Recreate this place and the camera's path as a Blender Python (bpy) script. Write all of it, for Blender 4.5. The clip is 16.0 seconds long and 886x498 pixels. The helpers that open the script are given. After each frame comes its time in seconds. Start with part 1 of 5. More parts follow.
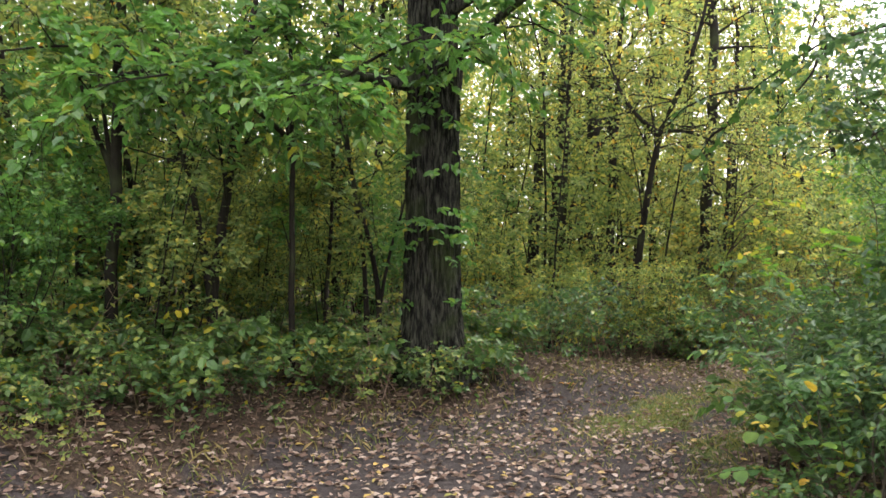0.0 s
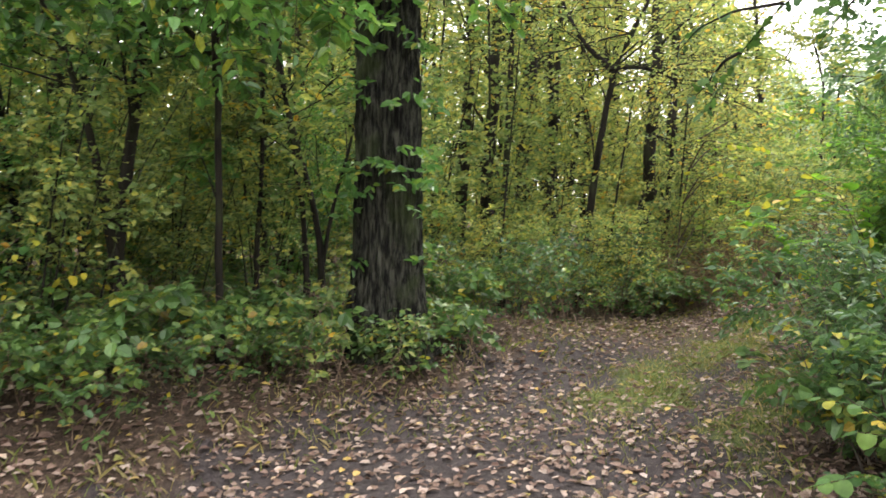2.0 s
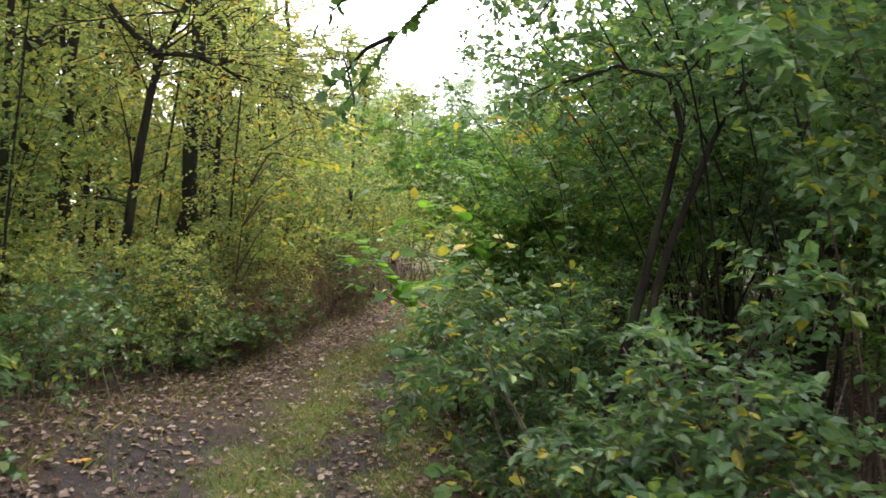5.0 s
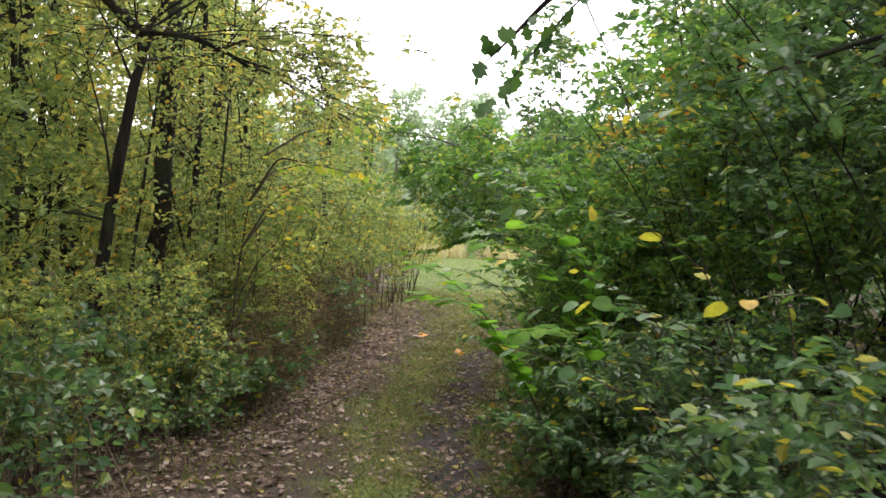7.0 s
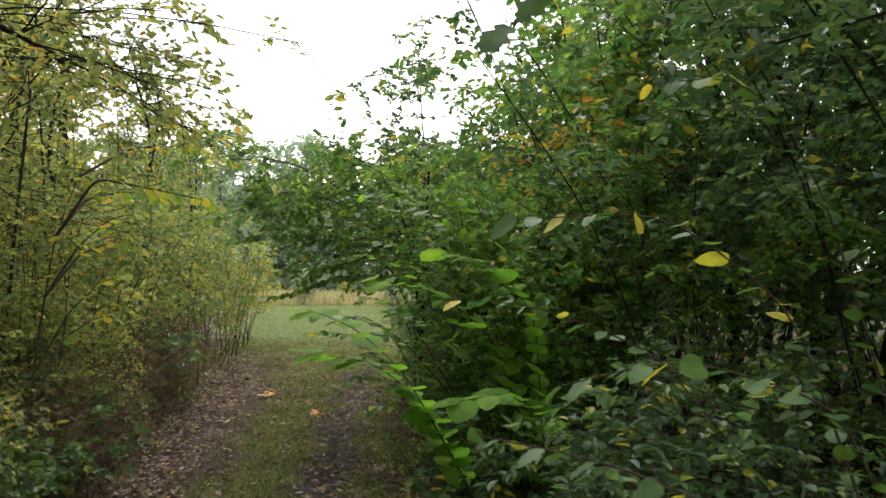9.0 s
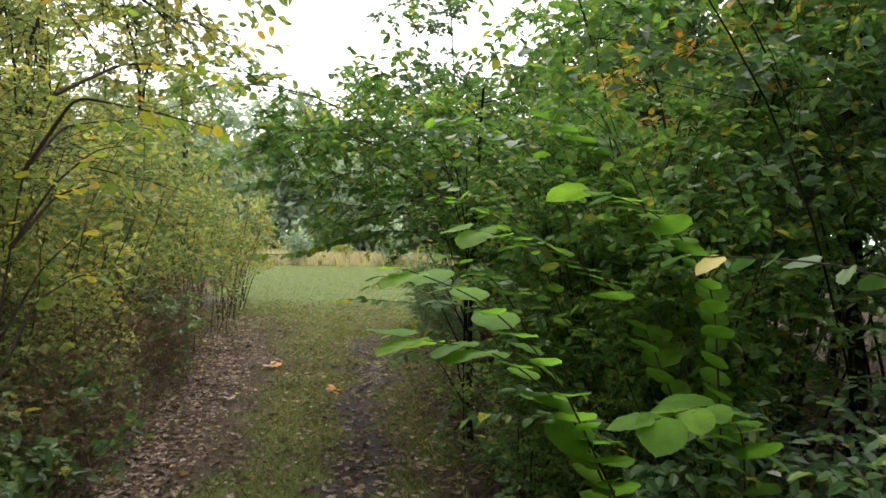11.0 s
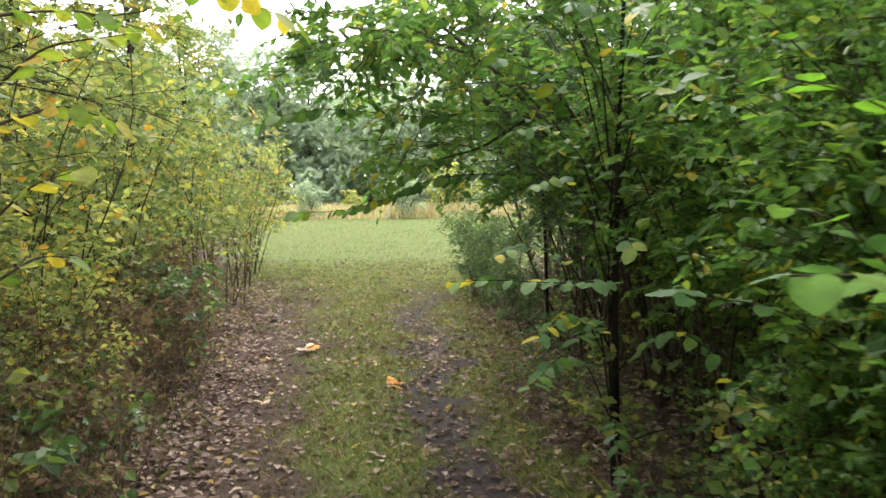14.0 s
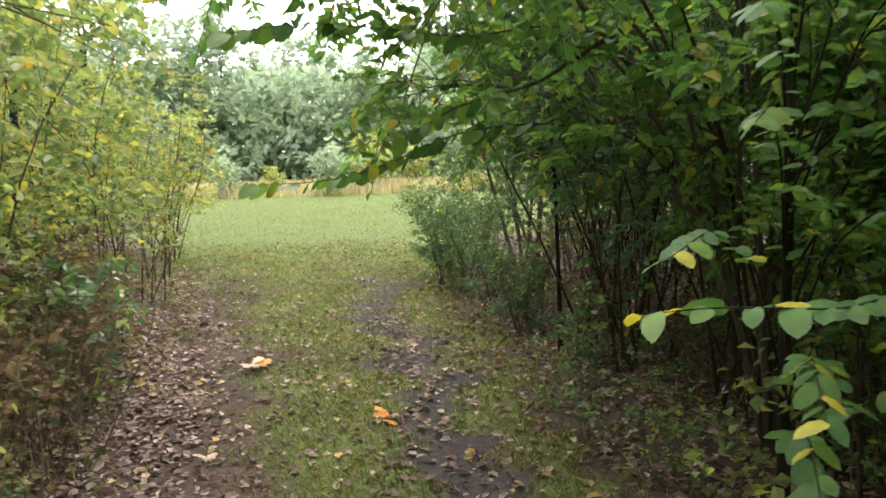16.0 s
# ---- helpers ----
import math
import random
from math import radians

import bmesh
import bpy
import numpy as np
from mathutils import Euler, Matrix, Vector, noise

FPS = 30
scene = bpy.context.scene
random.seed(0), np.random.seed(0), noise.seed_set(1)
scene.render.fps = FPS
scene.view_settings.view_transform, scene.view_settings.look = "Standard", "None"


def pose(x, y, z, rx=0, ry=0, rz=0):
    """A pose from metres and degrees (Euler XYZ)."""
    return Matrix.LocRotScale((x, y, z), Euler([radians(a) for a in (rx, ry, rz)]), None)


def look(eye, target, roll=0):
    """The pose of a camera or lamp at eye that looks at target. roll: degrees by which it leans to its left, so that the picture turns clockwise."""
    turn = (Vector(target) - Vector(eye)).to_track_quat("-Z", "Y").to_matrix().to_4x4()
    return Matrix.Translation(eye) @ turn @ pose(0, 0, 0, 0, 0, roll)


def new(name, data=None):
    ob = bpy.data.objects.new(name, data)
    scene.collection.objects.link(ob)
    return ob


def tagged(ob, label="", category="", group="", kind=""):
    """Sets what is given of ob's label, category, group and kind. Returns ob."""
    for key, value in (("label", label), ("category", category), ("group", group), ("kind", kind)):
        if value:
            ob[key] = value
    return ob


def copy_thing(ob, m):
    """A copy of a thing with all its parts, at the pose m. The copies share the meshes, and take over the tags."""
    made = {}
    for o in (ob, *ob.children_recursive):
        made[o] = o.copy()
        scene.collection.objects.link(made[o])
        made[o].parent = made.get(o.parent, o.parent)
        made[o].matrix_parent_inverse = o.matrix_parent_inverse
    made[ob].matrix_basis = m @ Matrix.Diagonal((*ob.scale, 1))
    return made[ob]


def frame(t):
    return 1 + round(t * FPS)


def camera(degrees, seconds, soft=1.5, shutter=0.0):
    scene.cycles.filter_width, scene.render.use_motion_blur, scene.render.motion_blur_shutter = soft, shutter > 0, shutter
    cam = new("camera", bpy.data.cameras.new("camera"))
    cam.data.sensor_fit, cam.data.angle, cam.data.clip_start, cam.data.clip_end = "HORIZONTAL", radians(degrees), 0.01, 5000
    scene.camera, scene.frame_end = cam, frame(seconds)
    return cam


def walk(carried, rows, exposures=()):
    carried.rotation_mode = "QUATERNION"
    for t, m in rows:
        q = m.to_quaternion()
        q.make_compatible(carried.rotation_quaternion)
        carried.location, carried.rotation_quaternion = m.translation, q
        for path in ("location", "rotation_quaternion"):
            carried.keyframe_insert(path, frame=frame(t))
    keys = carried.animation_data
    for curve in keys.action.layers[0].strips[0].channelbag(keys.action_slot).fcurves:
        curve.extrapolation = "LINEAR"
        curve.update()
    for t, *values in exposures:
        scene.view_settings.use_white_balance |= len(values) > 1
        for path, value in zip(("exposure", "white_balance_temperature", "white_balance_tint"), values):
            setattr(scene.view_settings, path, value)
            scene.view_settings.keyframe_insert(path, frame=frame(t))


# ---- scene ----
cam = camera(54.5, 16.0, soft=1.5, shutter=0.35)
PATH = [
    (0, (3.847, -1.255, 1.504), (0.194, 2.159, 1.499), -0.18),
    (0.5, (3.515, -1.140, 1.492), (-0.086, 2.327, 1.356), -0.97),
    (1, (3.201, -0.950, 1.499), (-0.485, 2.427, 1.412), -1.90),
    (1.5, (2.867, -0.836, 1.464), (-0.741, 2.624, 1.316), -1.11),
    (2, (2.550, -0.704, 1.490), (-0.653, 3.124, 1.189), -0.16),
    (2.5, (2.257, -0.521, 1.534), (-0.797, 3.435, 1.382), -0.57),
    (3, (2.025, -0.317, 1.530), (-0.564, 3.956, 1.347), 0.38),
    (3.5, (1.830, -0.038, 1.580), (0.023, 4.617, 1.313), 0.13),
    (4, (1.706, 0.242, 1.613), (0.458, 5.079, 1.390), 0.29),
    (4.2, (1.627, 0.375, 1.609), (0.494, 5.238, 1.354), 0.73),
    (6.3, (0.135, 1.921, 1.649), (0.054, 6.919, 1.510), 0.29),
    (6.5, (0.059, 2.059, 1.654), (-0.045, 7.055, 1.485), 0.51),
    (7, (-0.108, 2.372, 1.664), (-0.342, 7.365, 1.516), 1.57),
    (7.5, (-0.285, 2.698, 1.661), (-0.492, 7.691, 1.498), 1.34),
    (8, (-0.343, 3.017, 1.616), (-0.315, 8.017, 1.621), 0.72),
    (8.5, (-0.435, 3.354, 1.603), (-0.230, 8.350, 1.649), 1.07),
    (9, (-0.492, 3.707, 1.593), (0.286, 8.644, 1.727), 0.55),
    (9.5, (-0.545, 4.051, 1.532), (0.243, 8.986, 1.695), 0.73),
    (10, (-0.655, 4.428, 1.505), (-0.131, 9.400, 1.539), 1.49),
    (10.2, (-0.680, 4.580, 1.513), (-0.102, 9.543, 1.349), 1.64),
    (12.3, (-0.873, 5.670, 1.532), (0.182, 10.556, 1.616), 0.61),
    (12.5, (-0.887, 5.817, 1.521), (0.165, 10.705, 1.510), 0.57),
    (13, (-0.926, 6.225, 1.508), (0.283, 11.073, 1.313), -0.14),
    (13.5, (-0.961, 6.631, 1.502), (-0.024, 11.528, 1.134), -0.29),
    (14, (-1.059, 7.018, 1.495), (-0.225, 11.934, 1.118), -0.51),
    (14.5, (-1.154, 7.402, 1.486), (-0.419, 12.338, 1.177), -1.48),
    (15, (-1.205, 7.822, 1.502), (-0.582, 12.775, 1.221), -1.54),
    (15.5, (-1.254, 8.287, 1.480), (-0.210, 13.163, 1.118), -1.35),
    (16, (-1.242, 8.754, 1.419), (0.055, 13.555, 0.898), -1.23),
]
walk(cam, [(t, look(eye, target, roll)) for t, eye, target, roll in PATH], [(0, 1.5), (1.5, 1.9), (2.5, 1.48), (3.5, 1.6), (6.5, 1.1), (7, 1.16), (8, 0.85), (9, 0.63), (10, 0.70), (12.5, 1.04), (13, 1.14), (14, 1.52), (15, 1.28), (16, 1.55)])

# ---- world, sun, exposure ----
world = bpy.data.worlds.new("overcast_sky")
scene.world = world
world.use_nodes = True
wn, wl = world.node_tree.nodes, world.node_tree.links
sky = wn.new("ShaderNodeTexSky")
sky.sky_type, sky.sun_disc = "NISHITA", False
sky.sun_elevation, sky.sun_rotation = radians(50), radians(6)
sky.air_density, sky.dust_density = 1.0, 3.0
cloud = wn.new("ShaderNodeMix")
cloud.data_type = "RGBA"
cloud.inputs["Factor"].default_value = 0.88
cloud.inputs["B"].default_value = (11.2, 10.8, 11.2, 1)
wl.new(sky.outputs[0], cloud.inputs["A"])
wl.new(cloud.outputs["Result"], wn["Background"].inputs["Color"])
wn["Background"].inputs["Strength"].default_value = 0.15

sun_data = bpy.data.lights.new("sun", "SUN")
sun_data.energy, sun_data.angle, sun_data.color = 0.9, radians(30), (1.0, 0.96, 0.9)
sun_ob = new("sun", sun_data)
sun_ob.matrix_world = look((0, 0, 30), (0 - 30 * math.sin(radians(6)) * 0.84, 0 - 30 * math.cos(radians(6)) * 0.84, 0))


# ---- materials ----
def shader(name):
    m = bpy.data.materials.new(name)
    m.use_nodes = True
    n, l = m.node_tree.nodes, m.node_tree.links
    return m, n, l, n["Principled BSDF"], n["Material Output"]


def ramp(n, stops):
    r = n.new("ShaderNodeValToRGB")
    e = r.color_ramp.elements
    while len(e) < len(stops):
        e.new(0.5)
    for k, (p, c) in zip(e, stops):
        k.position, k.color = p, (*c, 1)
    return r


def noise_tex(n, l, scale, detail=4.0, stretch=None, rough=0.55):
    t = n.new("ShaderNodeTexNoise")
    t.inputs["Scale"].default_value, t.inputs["Detail"].default_value = scale, detail
    t.inputs["Roughness"].default_value = rough
    c = n.new("ShaderNodeTexCoord")
    if stretch:
        k = n.new("ShaderNodeMapping")
        k.inputs["Scale"].default_value = stretch
        l.new(c.outputs["Object"], k.inputs["Vector"])
        l.new(k.outputs[0], t.inputs["Vector"])
    else:
        l.new(c.outputs["Object"], t.inputs["Vector"])
    return t


def mix_rgb(n, l, a, b, fac, blend="MIX"):
    x = n.new("ShaderNodeMix")
    x.data_type, x.blend_type = "RGBA", blend
    for key, v in (("A", a), ("B", b), ("Factor", fac)):
        if isinstance(v, (int, float)):
            x.inputs[key].default_value = v
        elif isinstance(v, tuple):
            x.inputs[key].default_value = (*v, 1)
        else:
            l.new(v, x.inputs[key])
    return x.outputs["Result"]


def bump(n, l, height, strength, dist, bsdf):
    b = n.new("ShaderNodeBump")
    b.inputs["Strength"].default_value, b.inputs["Distance"].default_value = strength, dist
    l.new(height, b.inputs["Height"])
    l.new(b.outputs[0], bsdf.inputs["Normal"])


def leaf_mat(name, stops, rough=0.5, through_light=0.4, single=False, gloss=0.4):
    """Leaves: colour by leaf, mottled, letting light through."""
    m, n, l, p, out = shader(name)
    if single:
        r = n.new("ShaderNodeObjectInfo").outputs["Random"]
    else:
        r = n.new("ShaderNodeNewGeometry").outputs["Random Per Island"]
    c = ramp(n, stops)
    l.new(r, c.inputs[0])
    big = noise_tex(n, l, 1.6, 2)
    fine = noise_tex(n, l, 55, 3)
    shade = n.new("ShaderNodeMapRange")
    shade.inputs["From Min"].default_value, shade.inputs["From Max"].default_value = 0.3, 0.7
    shade.inputs["To Min"].default_value, shade.inputs["To Max"].default_value = 0.72, 1.25
    l.new(big.outputs[0], shade.inputs[0])
    mott = n.new("ShaderNodeMapRange")
    mott.inputs["From Min"].default_value, mott.inputs["From Max"].default_value = 0.3, 0.7
    mott.inputs["To Min"].default_value, mott.inputs["To Max"].default_value = 0.8, 1.2
    l.new(fine.outputs[0], mott.inputs[0])
    mul = n.new("ShaderNodeMath")
    mul.operation = "MULTIPLY"
    l.new(shade.outputs[0], mul.inputs[0])
    l.new(mott.outputs[0], mul.inputs[1])
    col = mix_rgb(n, l, c.outputs[0], mul.outputs[0], 1.0, "MULTIPLY")
    l.new(col, p.inputs["Base Color"])
    p.inputs["Roughness"].default_value = rough
    p.inputs["Specular IOR Level"].default_value = gloss
    tr = n.new("ShaderNodeBsdfTranslucent")
    l.new(mix_rgb(n, l, col, (1.3, 1.32, 1.0), 1.0, "MULTIPLY"), tr.inputs[0])
    mx = n.new("ShaderNodeMixShader")
    mx.inputs[0].default_value = through_light
    l.new(p.outputs[0], mx.inputs[1])
    l.new(tr.outputs[0], mx.inputs[2])
    l.new(mx.outputs[0], out.inputs[0])
    return m


def bark_mat(name, dark, light, scale=9.0, moss=0.0, furrow=(0.3, 0.7)):
    m, n, l, p, out = shader(name)
    a = noise_tex(n, l, scale, 6, (1, 1, 0.18), 0.65)
    b = noise_tex(n, l, 2.2, 3)
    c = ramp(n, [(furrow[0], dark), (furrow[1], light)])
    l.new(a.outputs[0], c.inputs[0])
    k = ramp(n, [(0.52, (0, 0, 0)), (0.66, (moss, moss, moss))])
    l.new(b.outputs[0], k.inputs[0])
    col = mix_rgb(n, l, c.outputs[0], (0.045, 0.06, 0.022), k.outputs[0])
    l.new(col, p.inputs["Base Color"])
    p.inputs["Roughness"].default_value = 0.9
    p.inputs["Specular IOR Level"].default_value = 0.2
    bump(n, l, a.outputs[0], 0.8, 0.02, p)
    return m


YEL, GOLD, BRN = (0.42, 0.36, 0.04), (0.50, 0.26, 0.03), (0.15, 0.075, 0.035)
M_THICKET = leaf_mat("leaf_dark_green", [(0, (0.05, 0.105, 0.045)), (0.45, (0.078, 0.155, 0.058)), (0.86, (0.13, 0.215, 0.068)), (0.95, (0.23, 0.31, 0.06)), (0.985, YEL)], 0.34, 0.5, gloss=0.62)
M_YELLOW = leaf_mat("leaf_yellow_green", [(0, (0.14, 0.20, 0.068)), (0.4, (0.26, 0.315, 0.098)), (0.76, (0.38, 0.40, 0.12)), (0.94, (0.53, 0.46, 0.11)), (0.995, GOLD)], 0.5, 0.55)
M_OAK = leaf_mat("leaf_oak_green", [(0, (0.062, 0.15, 0.042)), (0.6, (0.10, 0.22, 0.05)), (0.97, (0.15, 0.25, 0.045)), (1, YEL)], 0.36, 0.5, gloss=0.6)
M_FRESH = leaf_mat("leaf_fresh_green", [(0, (0.075, 0.165, 0.045)), (0.45, (0.115, 0.235, 0.052)), (0.85, (0.18, 0.30, 0.06)), (0.96, (0.27, 0.34, 0.06)), (0.995, YEL)], 0.4, 0.58, gloss=0.55)
M_TURN = leaf_mat("leaf_turning", [(0, (0.12, 0.2, 0.04)), (0.3, (0.26, 0.30, 0.05)), (0.6, (0.46, 0.38, 0.05)), (0.85, (0.5, 0.27, 0.04)), (1, (0.42, 0.16, 0.03))], 0.5, 0.45)
M_WOOD = leaf_mat("leaf_wood_green", [(0, (0.10, 0.16, 0.055)), (0.5, (0.18, 0.245, 0.075)), (0.82, (0.31, 0.33, 0.10)), (0.975, (0.40, 0.38, 0.07)), (1, GOLD)], 0.5, 0.5)
M_LOW = leaf_mat("leaf_undergrowth", [(0, (0.05, 0.105, 0.036)), (0.55, (0.09, 0.168, 0.048)), (0.88, (0.165, 0.24, 0.06)), (0.97, YEL), (1, BRN)], 0.42, 0.38)
M_DEAD = leaf_mat("leaf_withered", [(0, (0.10, 0.06, 0.04)), (0.45, (0.20, 0.135, 0.085)), (0.7, (0.17, 0.19, 0.07)), (1, (0.36, 0.24, 0.14))], 0.8, 0.25, gloss=0.15)
# Haze over the far trees is put into this pale, low-contrast leaf colour.
M_FARHAZE = leaf_mat("leaf_far_hazed", [(0, (0.25, 0.33, 0.25)), (0.5, (0.30, 0.38, 0.285)), (1, (0.36, 0.42, 0.30))], 0.8, 0.55, gloss=0.2)
M_LITTER = leaf_mat("leaf_litter", [(0, (0.11, 0.065, 0.05)), (0.35, (0.17, 0.112, 0.085)), (0.65, (0.27, 0.195, 0.155)), (0.92, (0.41, 0.325, 0.27)), (0.965, (0.45, 0.31, 0.09)), (1, (0.13, 0.15, 0.04))], 0.75, 0.1, gloss=0.3)
M_PINK = leaf_mat("leaf_litter_pale", [(0, (0.13, 0.085, 0.075)), (0.5, (0.25, 0.175, 0.155)), (0.9, (0.43, 0.34, 0.3)), (1, (0.48, 0.33, 0.12))], 0.75, 0.1, gloss=0.3)
M_BIGLEAF = leaf_mat("leaf_hazel", [(0, (0.11, 0.25, 0.028)), (0.6, (0.155, 0.325, 0.034)), (1, (0.21, 0.38, 0.045))], 0.55, 0.58, single=True, gloss=0.12)
# Dark green stands in for lobed leaves seen against the bright sky.
M_BACKLITLEAF = leaf_mat("leaf_lobed_backlit", [(0, (0.035, 0.085, 0.025)), (1, (0.07, 0.14, 0.03))], 0.45, 0.3, single=True)
M_SIDELEAF = leaf_mat("leaf_side_green", [(0, (0.055, 0.135, 0.035)), (0.6, (0.085, 0.18, 0.04)), (0.9, (0.14, 0.24, 0.04)), (1, (0.35, 0.34, 0.04))], 0.48, 0.42, single=True, gloss=0.35)
M_HEDGELEAF = leaf_mat("leaf_maple_yellow_green", [(0, (0.14, 0.25, 0.035)), (0.6, (0.24, 0.34, 0.045)), (1, (0.38, 0.40, 0.05))], 0.5, 0.5, single=True, gloss=0.3)
M_YLEAF = leaf_mat("leaf_turned_yellow", [(0, (0.44, 0.42, 0.05)), (0.7, (0.54, 0.45, 0.05)), (1, (0.55, 0.34, 0.05))], 0.5, 0.45, single=True)
M_ORANGE = leaf_mat("leaf_fallen_orange", [(0, (0.6, 0.24, 0.02)), (1, (0.65, 0.34, 0.03))], 0.6, 0.3, single=True)
M_PALE = leaf_mat("leaf_fallen_pale", [(0, (0.45, 0.30, 0.20)), (1, (0.55, 0.42, 0.30))], 0.7, 0.2, single=True)
M_GRASS = leaf_mat("grass_blades", [(0, (0.055, 0.08, 0.02)), (0.25, (0.11, 0.135, 0.036)), (0.55, (0.18, 0.20, 0.06)), (0.75, (0.26, 0.24, 0.085)), (1, (0.34, 0.25, 0.13))], 0.6, 0.35, gloss=0.25)
M_MEADOW = leaf_mat("grass_meadow", [(0, (0.075, 0.14, 0.025)), (0.35, (0.12, 0.215, 0.04)), (0.7, (0.17, 0.275, 0.055)), (1, (0.33, 0.32, 0.11))], 0.6, 0.35, gloss=0.25)
M_REED = leaf_mat("grass_dry_tall", [(0, (0.34, 0.30, 0.18)), (0.5, (0.44, 0.38, 0.25)), (0.8, (0.38, 0.40, 0.16)), (1, (0.50, 0.36, 0.16))], 0.7, 0.4, gloss=0.2)
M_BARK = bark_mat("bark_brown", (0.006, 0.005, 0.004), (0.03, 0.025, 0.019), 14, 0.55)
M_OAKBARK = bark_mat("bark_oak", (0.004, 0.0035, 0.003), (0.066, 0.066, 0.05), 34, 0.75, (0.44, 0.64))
M_TWIG = bark_mat("bark_twig", (0.03, 0.022, 0.016), (0.10, 0.075, 0.055), 30)
M_PALEBARK = bark_mat("bark_grey", (0.04, 0.033, 0.027), (0.16, 0.135, 0.11), 18, 0.2)
M_STALK = bark_mat("stalk_dry", (0.10, 0.068, 0.05), (0.29, 0.21, 0.15), 40)


def ground_mat():
    m, n, l, p, out = shader("forest_ground")
    big = noise_tex(n, l, 1.3, 6)
    fine = noise_tex(n, l, 24, 6, rough=0.7)
    vor = n.new("ShaderNodeTexVoronoi")
    vor.inputs["Scale"].default_value = 19
    tc = n.new("ShaderNodeTexCoord")
    l.new(tc.outputs["Object"], vor.inputs["Vector"])
    floor_c = ramp(n, [(0.25, (0.03, 0.021, 0.016)), (0.5, (0.07, 0.048, 0.034)), (0.75, (0.13, 0.09, 0.062))])
    l.new(fine.outputs[0], floor_c.inputs[0])
    soil_c = ramp(n, [(0.3, (0.03, 0.025, 0.025)), (0.6, (0.062, 0.05, 0.047)), (0.8, (0.11, 0.09, 0.08))])
    l.new(fine.outputs[0], soil_c.inputs[0])
    green_c = ramp(n, [(0.3, (0.045, 0.052, 0.018)), (0.5, (0.095, 0.122, 0.032)), (0.72, (0.175, 0.212, 0.052))])
    l.new(fine.outputs[0], green_c.inputs[0])
    a = n.new("ShaderNodeAttribute")
    a.attribute_name = "soil"
    g = n.new("ShaderNodeAttribute")
    g.attribute_name = "grass"

    def edge(attr, lo, hi):
        s = n.new("ShaderNodeMath")
        s.operation = "ADD"
        l.new(attr.outputs["Fac"], s.inputs[0])
        l.new(big.outputs[0], s.inputs[1])
        r = n.new("ShaderNodeMapRange")
        r.inputs["From Min"].default_value, r.inputs["From Max"].default_value = lo, hi
        l.new(s.outputs[0], r.inputs[0])
        return r.outputs[0]

    c1 = mix_rgb(n, l, floor_c.outputs[0], soil_c.outputs[0], edge(a, 0.85, 1.2))
    c2 = mix_rgb(n, l, c1, green_c.outputs[0], edge(g, 0.85, 1.2))
    tint = n.new("ShaderNodeMapRange")
    tint.inputs["To Min"].default_value, tint.inputs["To Max"].default_value = 0.7, 1.25
    l.new(vor.outputs["Distance"], tint.inputs[0])
    grit = noise_tex(n, l, 95, 4, rough=0.75)
    speck = n.new("ShaderNodeMapRange")
    speck.inputs["From Min"].default_value, speck.inputs["From Max"].default_value = 0.36, 0.64
    speck.inputs["To Min"].default_value, speck.inputs["To Max"].default_value = 0.45, 1.5
    l.new(grit.outputs[0], speck.inputs[0])
    c3 = mix_rgb(n, l, c2, tint.outputs[0], 1.0, "MULTIPLY")
    l.new(mix_rgb(n, l, c3, speck.outputs[0], 1.0, "MULTIPLY"), p.inputs["Base Color"])
    p.inputs["Roughness"].default_value = 0.92
    p.inputs["Specular IOR Level"].default_value = 0.2
    bump(n, l, fine.outputs[0], 0.9, 0.03, p)
    return m


# ---- mesh helpers ----
def np_mesh(name, verts, faces, mat, smooth=False):
    """A mesh from arrays of corners and of faces with one number of corners."""
    me = bpy.data.meshes.new(name)
    verts, faces = np.asarray(verts, np.float32), np.asarray(faces, np.int32)
    k = faces.shape[1]
    me.vertices.add(len(verts))
    me.vertices.foreach_set("co", verts.ravel())
    me.loops.add(faces.size)
    me.loops.foreach_set("vertex_index", faces.ravel())
    me.polygons.add(len(faces))
    me.polygons.foreach_set("loop_start", np.arange(0, faces.size, k, dtype=np.int32))
    me.polygons.foreach_set("use_smooth", np.full(len(faces), smooth))
    me.materials.append(mat)
    me.update(calc_edges=True)
    return me


def child(name, mesh, parent, label="", kind=""):
    ob = new(name, mesh)
    ob.parent = parent
    return tagged(ob, label, "", "", kind)


def unit(v):
    return v / np.maximum(np.linalg.norm(v, axis=-1, keepdims=True), 1e-9)


def smooth_line(pts, n):
    """n points along a smooth curve through pts."""
    pts = np.asarray(pts, float)
    seg = np.r_[0, np.cumsum(np.linalg.norm(np.diff(pts, axis=0), axis=1))]
    t = np.linspace(0, seg[-1], n)
    line = np.stack([np.interp(t, seg, pts[:, i]) for i in range(3)], -1)
    for _ in range(2):
        line[1:-1] = (line[:-2] + 2 * line[1:-1] + line[2:]) / 4
    return line


